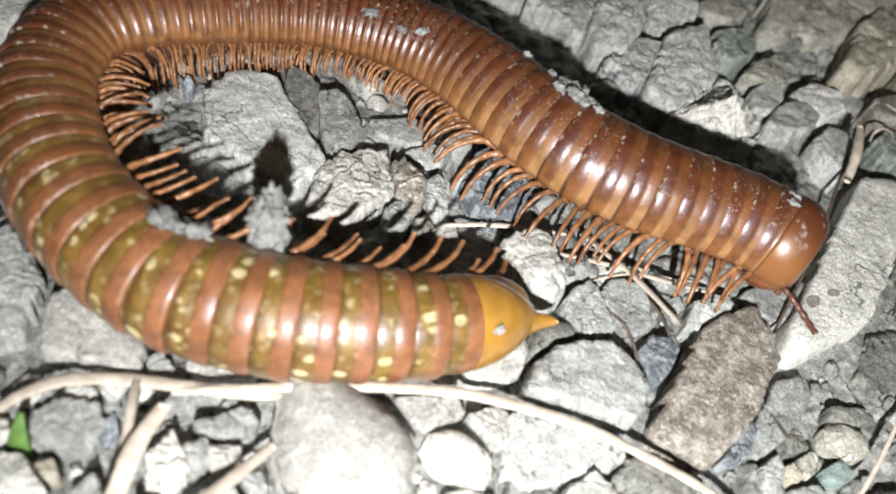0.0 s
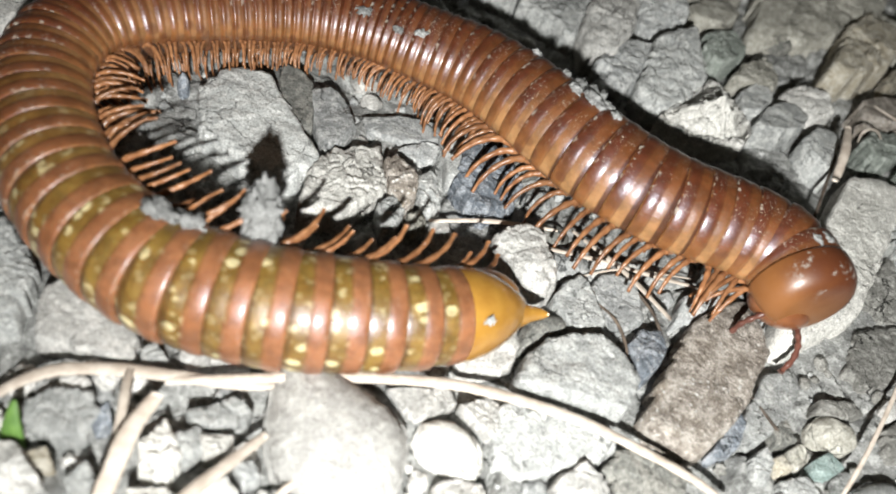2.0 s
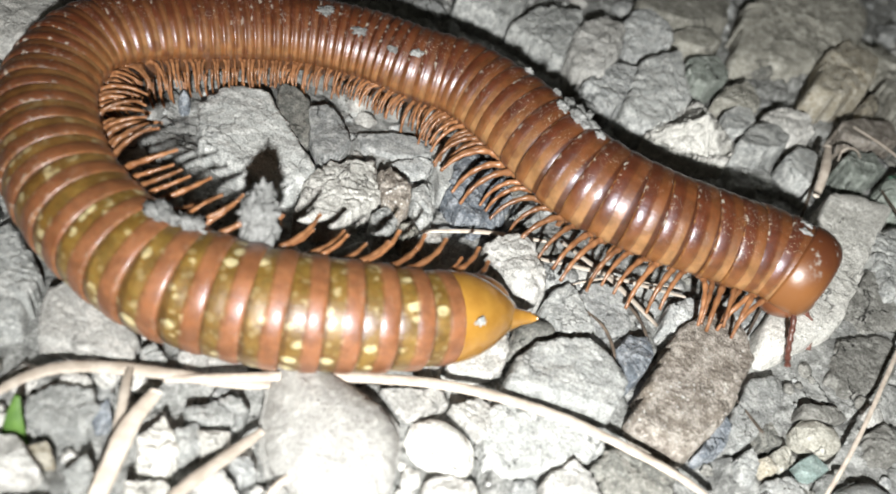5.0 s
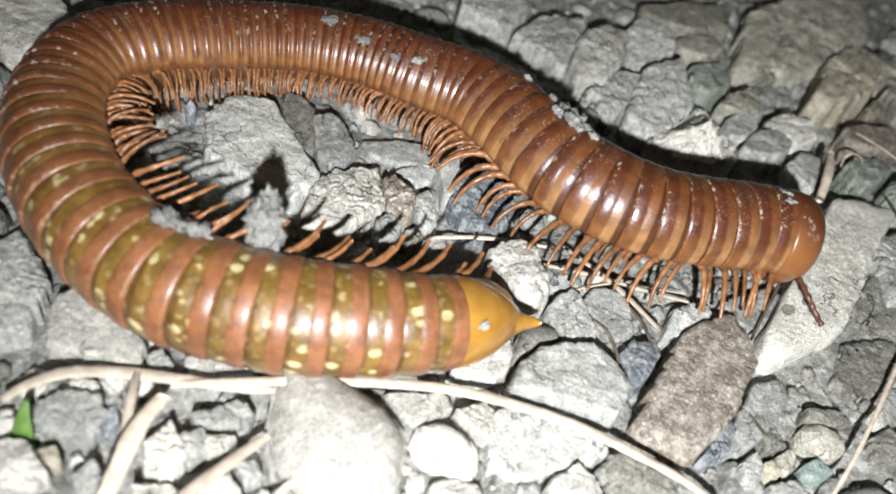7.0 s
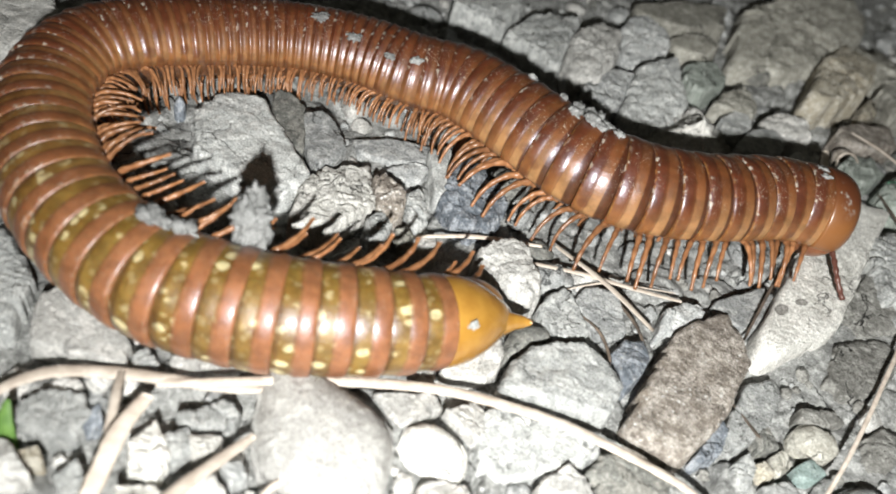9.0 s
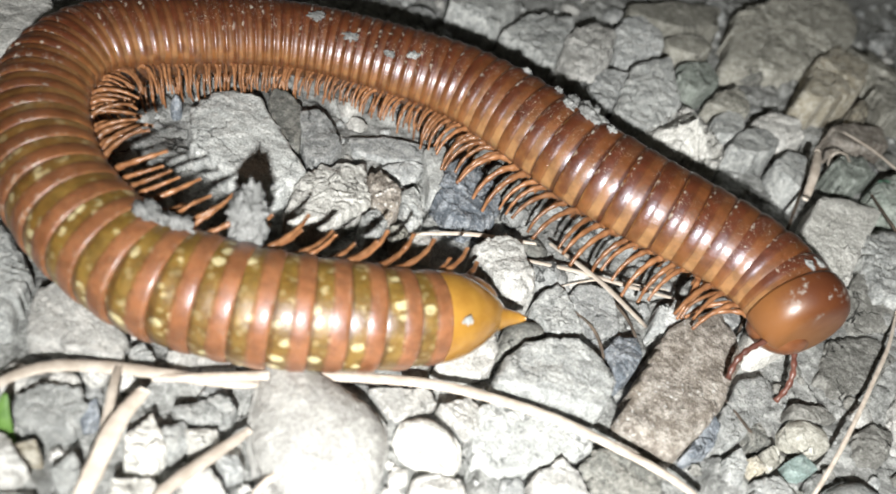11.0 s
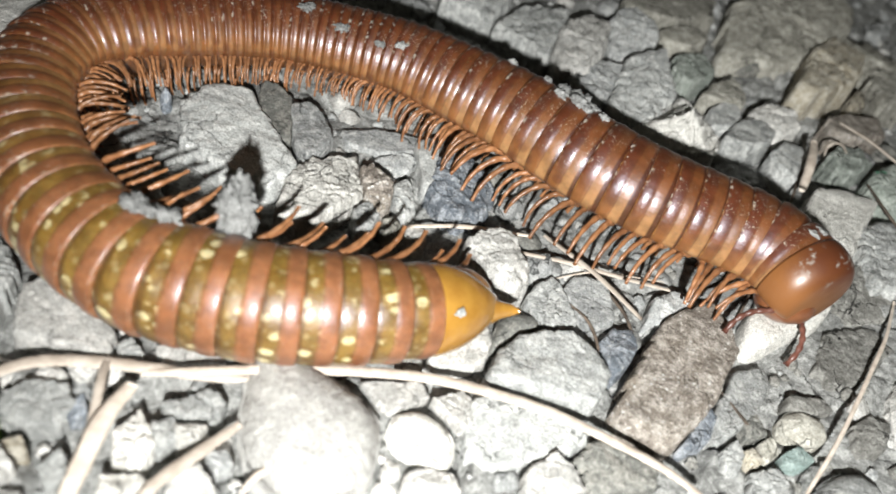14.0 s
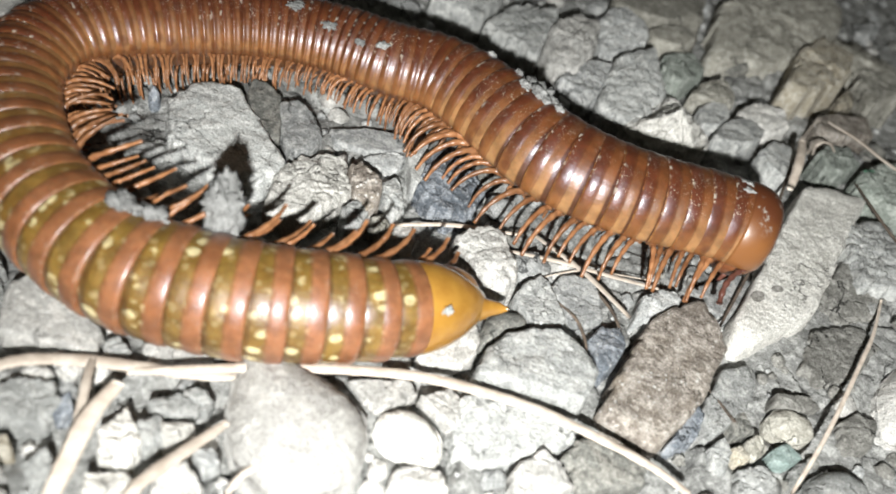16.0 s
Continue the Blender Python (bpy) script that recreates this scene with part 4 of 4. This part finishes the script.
def ring_mesh(d):
    """A ring whose visible length is d; the front end slips under the ring before it."""
    bm = bmesh.new()
    R = RADIUS
    h = 0.5 * d
    rings = [(-h - 0.0001, 0.88 * R), (-h - 0.00012, 0.972 * R), (-h - 0.00002, 0.992 * R), (-h + 0.00022, 1.000 * R), (-h * 0.62, 1.007 * R), (-h * 0.3, 1.006 * R), (-0.00010, 0.999 * R),
             (0.00004, 0.990 * R), (0.00022, 0.990 * R), (h * 0.45, 0.990 * R), (h * 0.8, 0.984 * R), (h, 0.970 * R), (h + 0.0003, 0.955 * R), (h + 0.0010, 0.86 * R)]
    lathe(bm, rings, 48, belly)
    me = bpy.data.meshes.new("body_ring")
    bm.to_mesh(me)
    bm.free()
    me.polygons.foreach_set("use_smooth", [True] * len(me.polygons))
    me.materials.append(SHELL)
    return me


def leg_mesh(sign):
    bm = bmesh.new()
    way = [(0, 0, 0), (0, 0.0010, 0.0002), (-0.0001, 0.0022, 0.0), (-0.0003, 0.0035, -0.0009), (-0.0004, 0.0045, -0.0021), (-0.0004, 0.0052, -0.0036)]
    pts = curve_through([(x, sign * y, z) for x, y, z in way], 6)
    radii = []
    for i in range(len(pts)):
        u = i / (len(pts) - 1)
        joint = 1 + 0.13 * math.cos(2 * math.pi * (i % 6) / 6)
        radii.append((0.00045 * (1 - u) + 0.00018 * u) * joint)
    tube(bm, pts, radii, 7)
    me = bpy.data.meshes.new("leg")
    bm.to_mesh(me)
    bm.free()
    me.polygons.foreach_set("use_smooth", [True] * len(me.polygons))
    me.materials.append(LEG)
    return me


RINGS = []
AXES_AT = [axis_at(n) for n in range(len(TIMES))]
LAST_REAR = 0.093
MOVING = []


def build_millipede():
    thing = new("millipede")
    tagged(thing, "large glossy red-brown millipede curled in a loop on gravel", "millipede")
    meshes, legs = {}, {s: leg_mesh(s) for s in (1, -1)}
    ref = AXES_AT[TIMES.index(7)]
    total = ref[1][-1] - 0.0023
    s, marks = 0.0083, []
    while s < total - 0.0008:
        marks.append(s)
        s += table(PITCH, s)
    rng = random.Random(11)
    for k, s in enumerate(marks):
        d = table(PITCH, s)
        key = round(d, 4)
        me = meshes.setdefault(key, None) or ring_mesh(key)
        meshes[key] = me
        ring = new("body_ring", me)
        ring.parent = thing
        RINGS.append((s, ring))
        g = table(GIRTH, s)
        ring.scale = (1, g, g)
        ring.color = (float(np.interp(s, [0.035, 0.062], [1, 0])), float(np.interp(d, [0.0012, 0.0022], [1, 0])), d * 100, 1)
        pose_ring(ring, s, ref, total)
        for j in (0, 1):
            for sign in (1, -1):
                if s < 0.008:
                    continue
                leg = new("leg", legs[sign])
                leg.parent = ring
                size = float(np.interp(s, [0.010, 0.016, 0.028, 0.045, 0.060, 0.095, 0.115], [1.25, 1.12, 0.95, 0.82, 0.60, 0.46, 0.92])) * rng.uniform(0.72 if d < 0.0018 else 0.84, 1.12)
                slim = float(np.interp(s, [0.030, 0.050], [0.82, 1.0]))
                leg.scale = (size * slim, size, size * slim)
                sweep = table(SWEEP, s) + 6 * math.sin(k * 1.3 + j) + rng.gauss(0, 15 if d < 0.0018 else 9)
                droop = table(DROOP, s) + rng.gauss(0, 9)
                leg_base(leg, d, j, sign, sweep, droop)
                if s > LAST_REAR:
                    MOVING.append(("leg", leg, k, d, j, sign, sweep, droop))
        if s > LAST_REAR:
            MOVING.append(("ring", ring, s, total))
    return thing


def leg_base(leg, d, j, sign, sweep, droop):
    leg.matrix_basis = leg_pose(d, j, sign, sweep, droop) @ Matrix.Diagonal((*leg.scale, 1))


def leg_pose(d, j, sign, sweep, droop):
    return pose(d * (0.22 - 0.45 * j), sign * 0.46 * RADIUS, -0.68 * RADIUS) @ pose(0, 0, 0, 0, 0, sign * sweep) @ pose(0, 0, 0, -sign * droop)


def way_at(s, n, total):
    """Fore rings keep their share of the axis's changing length; rear rings stay."""
    if s <= LAST_REAR:
        return s
    end = AXES_AT[n][1][-1] - 0.0023
    return LAST_REAR + (s - LAST_REAR) * (end - LAST_REAR) / (total - LAST_REAR)


def pose_ring(ring, s, axis, total):
    scale = ring.scale.copy()
    ring.matrix_basis = on_axis(axis, s) @ Matrix.Diagonal((*scale, 1))


millipede = build_millipede()


def crumb(size, seed, flat=0.6):
    """One jagged lump of dried mud."""
    bm = rock_mesh("crumb", 1.0, random.Random(seed).uniform(0.55, 0.95), flat, "crumb", seed, 4)
    bmesh.ops.scale(bm, vec=(size, size, size), verts=bm.verts)
    return bm


def build_ends():
    # telson: blunt orange cone with a pointed spine
    R = RADIUS * 0.765
    bm = bmesh.new()
    prof = [(0.0016, 0.96 * R), (0.0008, 1.0 * R), (0.0, 1.0 * R), (-0.0014, 0.94 * R), (-0.0028, 0.80 * R), (-0.0040, 0.62 * R), (-0.0050, 0.43 * R), (-0.0057, 0.27 * R), (-0.0061, 0.12 * R)]
    lathe(bm, prof, 40, belly)
    telson = link_mesh("telson", bm, TELSON, millipede, "orange-yellow rounded last body segment")
    telson.matrix_basis = on_axis(AXES_AT[TIMES.index(7)], 0.0062) @ Matrix.Diagonal((1.1, 1.06, 1.06, 1))
    bm = bmesh.new()
    tube(bm, [(-0.0030, 0, 0.0010), (-0.0050, 0, 0.0008), (-0.0061, 0, 0.0008), (-0.0070, 0, 0.0009), (-0.0078, 0, 0.0011)], [0.0019, 0.0013, 0.00085, 0.00062, 0.00018], 14, 0.75)
    link_mesh("tail_spine", bm, TELSON, telson)
    for sign in (1, -1):
        bm = bmesh.new()
        bmesh.ops.create_uvsphere(bm, u_segments=24, v_segments=14, radius=1.0)
        for v in bm.verts:
            v.co = Vector((0.0027 * v.co.x, 0.0014 * v.co.y, 0.0022 * v.co.z))
        valve = link_mesh("anal_valve", bm, VALVE, telson)
        valve.matrix_basis = pose(-0.0029, 0.00125 * sign, -0.0013, 0, 26, 6 * sign)
    grain = link_mesh("sand_grain", crumb(0.00042, 77, 0.9), STONE["ash"], telson)
    grain.matrix_basis = pose(-0.0006, 0, 0, 35) @ pose(0, 0, R * 0.97)
    # first plate and head
    bm = bmesh.new()
    R = RADIUS
    prof = [(-0.0010, 0.86 * R), (-0.0010, 0.985 * R), (-0.0007, 1.0 * R), (0.0002, 1.0 * R), (0.0010, 0.975 * R), (0.0017, 0.925 * R), (0.0023, 0.845 * R), (0.0027, 0.74 * R), (0.0029, 0.60 * R)]
    lathe(bm, prof, 48, belly)
    collum = link_mesh("collum", bm, COLLUM, millipede, "smooth red-brown plate behind the head")
    bm = bmesh.new()
    bmesh.ops.create_uvsphere(bm, u_segments=32, v_segments=18, radius=1.0)
    for v in bm.verts:
        p = v.co
        v.co = Vector((0.0022 * p.x, 0.0036 * p.y, 0.0030 * p.z))
    head = link_mesh("head", bm, HEAD, millipede, "dark red-brown bowed head")
    for sign in (1, -1):
        bm = bmesh.new()
        pts = curve_through([(0, 0, 0), (0.0014, 0.0004 * sign, 0.0001), (0.0029, 0.0008 * sign, -0.0001), (0.0044, 0.0008 * sign, -0.0007), (0.0058, 0.0003 * sign, -0.0016)], 6)
        radii = [0.00030 * (1 + 0.22 * math.cos(2 * math.pi * i / 4)) for i in range(len(pts))]
        tube(bm, pts, radii, 9)
        ant = link_mesh("antenna", bm, DARK, head, "beaded dark red feeler")
        ant.matrix_basis = pose(0.0016, 0.0020 * sign, 0.0002, 0, 10, 25 * sign)
        MOVING.append(("antenna", ant, sign))
        bm = bmesh.new()
        bmesh.ops.create_uvsphere(bm, u_segments=14, v_segments=8, radius=0.00045)
        bmesh.ops.scale(bm, vec=(1.2, 0.6, 0.8), verts=bm.verts)
        eye = link_mesh("eye", bm, EYE, head)
        eye.matrix_basis = pose(0.0003, 0.0031 * sign, 0.0012, 0, 0, 14 * sign)
    MOVING.append(("collum", collum))
    MOVING.append(("head", head))


build_ends()


# ---- mud on the rings ----
def ring_near(s):
    return min(RINGS, key=lambda pair: abs(pair[0] - s))[1]


def stick_mud(s, angle, size, seed, label="grey mud crumb stuck to the shell", flat=0.6):
    """Mud on the ring s along the body; angle: degrees from the back towards its right side."""
    ring = ring_near(s)
    ob = link_mesh("mud_crumb", crumb(size, seed, flat), CLOD, ring, label)
    ob.matrix_basis = pose(0, 0, 0, angle) @ pose(0, 0, RADIUS * 1.0)


for s, angle, size, seed in ((0.0332, 103, 0.0018, 1), (0.0320, 110, 0.0014, 31), (0.0885, 55, 0.0008, 2), (0.0935, 74, 0.0008, 3), (0.0980, 82, 0.0006, 4), (0.0995, 74, 0.0006, 5),
                             (0.1150, 8, 0.0005, 6), (0.1170, 10, 0.0010, 7), (0.1185, 12, 0.0014, 22), (0.1180, 26, 0.0008, 33), (0.1198, 22, 0.0010, 8), (0.1225, 18, 0.0006, 23), (0.1110, 4, 0.0006, 9),
                             (0.1460, 30, 0.0003, 10), (0.1505, 12, 0.0006, 24), (0.1535, 28, 0.0006, 25), (0.1540, 8, 0.0005, 26)):
    stick_mud(s, angle, size, seed, flat=0.22 if 0.08 < s < 0.10 or s > 0.14 else 0.6)


def mud_on_legs():
    ring = ring_near(0.0225)
    bm = rock_mesh("crumb", 0.0015, 0.0011, 0.0026, "crumb", 40, 4)
    clod = link_mesh("mud_clod", bm, CLOD, ring, "upright grey mud clod caught in the legs")
    clod.matrix_basis = ring.matrix_basis.inverted() @ pose(-0.0134, -0.0237, 0.0116, -30, -14, 0)


mud_on_legs()


# ---- straws ----
def straw(points, width, label="dry pale straw lying across the gravel", flat=0.35, material=STRAW, name="straw"):
    bm = bmesh.new()
    pts = curve_through(points, 8)
    n = len(pts)
    rng = random.Random(int(abs(points[0][0]) * 1e6))
    tube(bm, pts, [width * (0.35 + 0.65 * math.sin(math.pi * (0.06 + 0.88 * i / (n - 1))) ** 0.5) * rng.uniform(0.93, 1.07) for i in range(n)], 8, flat)
    return tagged(link_mesh(name, bm, material), label, "straw")


straw([(-0.0254, -0.0425, 0.0016), (-0.0240, -0.0404, 0.0022), (-0.0220, -0.0383, 0.0022), (-0.0182, -0.0364, 0.0022), (-0.0139, -0.0349, 0.0022), (-0.0095, -0.0334, 0.0022), (-0.0067, -0.0316, 0.0016)], 0.00060)
straw([(-0.0149, -0.0358, 0.0022), (-0.0100, -0.0334, 0.0028), (-0.0042, -0.0302, 0.0028), (0.0020, -0.0273, 0.0028), (0.0068, -0.0255, 0.0028), (0.0120, -0.0244, 0.0028), (0.0173, -0.0238, 0.0028), (0.0227, -0.0240, 0.0028), (0.0281, -0.0246, 0.0028), (0.0319, -0.0253, 0.0022)], 0.00054)
straw([(-0.0178, -0.0360, 0.0024), (-0.0169, -0.0379, 0.0030), (-0.0160, -0.0398, 0.0030), (-0.0152, -0.0421, 0.0024)], 0.00040)
straw([(-0.0144, -0.0376, 0.0034), (-0.0143, -0.0412, 0.0040), (-0.0136, -0.0445, 0.0040), (-0.0130, -0.0480, 0.0034)], 0.00080)
straw([(-0.0058, -0.0363, 0.0020), (-0.0072, -0.0401, 0.0026), (-0.0086, -0.0434, 0.0026), (-0.0092, -0.0453, 0.0020)], 0.00056)
straw([(0.0003, -0.0352, 0.0020), (-0.0008, -0.0373, 0.0026), (-0.0024, -0.0398, 0.0026), (-0.0029, -0.0416, 0.0020)], 0.00031)
straw([(-0.0026, -0.0080, 0.0010), (0.0033, -0.0051, 0.0016), (0.0101, -0.0019, 0.0010)], 0.00031)
straw([(0.0083, -0.0055, 0.0012), (0.0149, -0.0043, 0.0018), (0.0206, -0.0033, 0.0018), (0.0262, -0.0016, 0.0012)], 0.00031)
straw([(0.0115, -0.0016, 0.0016), (0.0178, -0.0047, 0.0022), (0.0238, -0.0077, 0.0016)], 0.00036)
straw([(0.0159, -0.0087, 0.0008), (0.0185, -0.0106, 0.0014), (0.0202, -0.0134, 0.0014), (0.0203, -0.0157, 0.0008)], 0.00017, "thin dark rootlet on the soil", 0.9, ROOT, "rootlet")
straw([(0.0189, -0.0045, 0.0008), (0.0219, -0.0077, 0.0014), (0.0240, -0.0106, 0.0008)], 0.00018, "thin dark rootlet on the soil", 0.9, ROOT, "rootlet")
straw([(0.0331, -0.0119, 0.0008), (0.0356, -0.0149, 0.0014), (0.0364, -0.0153, 0.0008)], 0.00017, "thin dark rootlet on the soil", 0.9, ROOT, "rootlet")
straw([(0.0523, 0.0114, 0.0012), (0.0502, 0.0038, 0.0022), (0.0481, -0.0022, 0.0026), (0.0451, -0.0107, 0.0028), (0.0429, -0.0164, 0.0028), (0.0409, -0.0212, 0.0024)], 0.00024)
straw([(0.0412, 0.0346, 0.0034), (0.0404, 0.0282, 0.0040), (0.0396, 0.0227, 0.0034)], 0.00067, "short pale stick leaning on a stone", 0.8, STRAW, "stick")
straw([(0.0419, 0.0377, 0.0014), (0.0397, 0.0258, 0.0020), (0.0368, 0.0104, 0.0020), (0.0333, -0.0036, 0.0014)], 0.00021, "thin dark rootlet on the soil", 0.9, ROOT, "rootlet")
straw([(0.0142, -0.0064, 0.0010), (0.0182, -0.0037, 0.0016), (0.0255, -0.0005, 0.0010)], 0.00012)
straw([(0.0436, 0.0352, 0.0018), (0.0431, 0.0347, 0.0034), (0.0439, 0.0355, 0.0040), (0.0454, 0.0365, 0.0034), (0.0469, 0.0377, 0.0018)], 0.00022, "small arched dry stem over a stone", 0.8)
straw([(0.0456, 0.0439, 0.0026), (0.0495, 0.0415, 0.0030), (0.0534, 0.0386, 0.0030), (0.0572, 0.0379, 0.0024)], 0.00026, "thin tan stem across the stones", 0.7)
straw([(0.0492, 0.0309, 0.0026), (0.0502, 0.0264, 0.0034), (0.0521, 0.0229, 0.0034), (0.0550, 0.0196, 0.0028)], 0.00020, "thin dark twig across the stones", 0.9, ROOT, "twig")


def green_blade():
    bm = bmesh.new()
    pts = curve_through([(-0.0225, -0.0442, -0.0006), (-0.0226, -0.0438, 0.0010), (-0.0228, -0.0432, 0.0021), (-0.0230, -0.0424, 0.0032)], 6)
    tube(bm, pts, [0.0010 * (1 - i / len(pts)) ** 0.7 + 0.00005 for i in range(len(pts))], 10, 0.25)
    tagged(link_mesh("grass_blade", bm, GREEN), "small bright green grass blade sprouting from soil", "grass blade")


green_blade()


# ---- what moves ----
HEAD_SET = pose(0.0006, 0, -0.0028, 0, 58, 0)


def motions():
    for what, ob, *more in MOVING:
        rows = []
        for n, t in enumerate(TIMES):
            axis = AXES_AT[n]
            if what == "ring":
                s, total = more
                m = on_axis(axis, way_at(s, n, total))
            elif what == "leg":
                k, d, j, sign, sweep, droop = more
                m = leg_pose(d, j, sign, sweep + 9 * math.sin(2 * math.pi * (t / 1.7 - k / 7)), droop + 5 * math.cos(2 * math.pi * (t / 1.7 - k / 7)))
            elif what == "collum":
                m = on_axis(axis, axis[1][-1] - 0.0027)
            elif what == "head":
                m = on_axis(axis, axis[1][-1] - 0.0027) @ HEAD_SET
            else:
                sign = more[0]
                skull = on_axis(axis, axis[1][-1] - 0.0027) @ HEAD_SET
                root = skull @ Vector((0.0008, 0.0026 * sign, 0.0009))
                east = NECK[n][2] - FACE[n][2] < 0.72 * (FACE[n][1] - NECK[n][1])
                shown = (sign < 0) == east
                both = t > 10 and not east
                turn = FEELER[n][1] - (0 if shown else 38 + 8 * math.sin(t * 1.9))
                tuck = 4 if shown else 10 if both else 62
                m = skull.inverted() @ pose(*root, 0, tuck + 5 * math.sin(t * 2.3), turn)
            rows.append((t, m))
        walk(ob, rows)


motions()
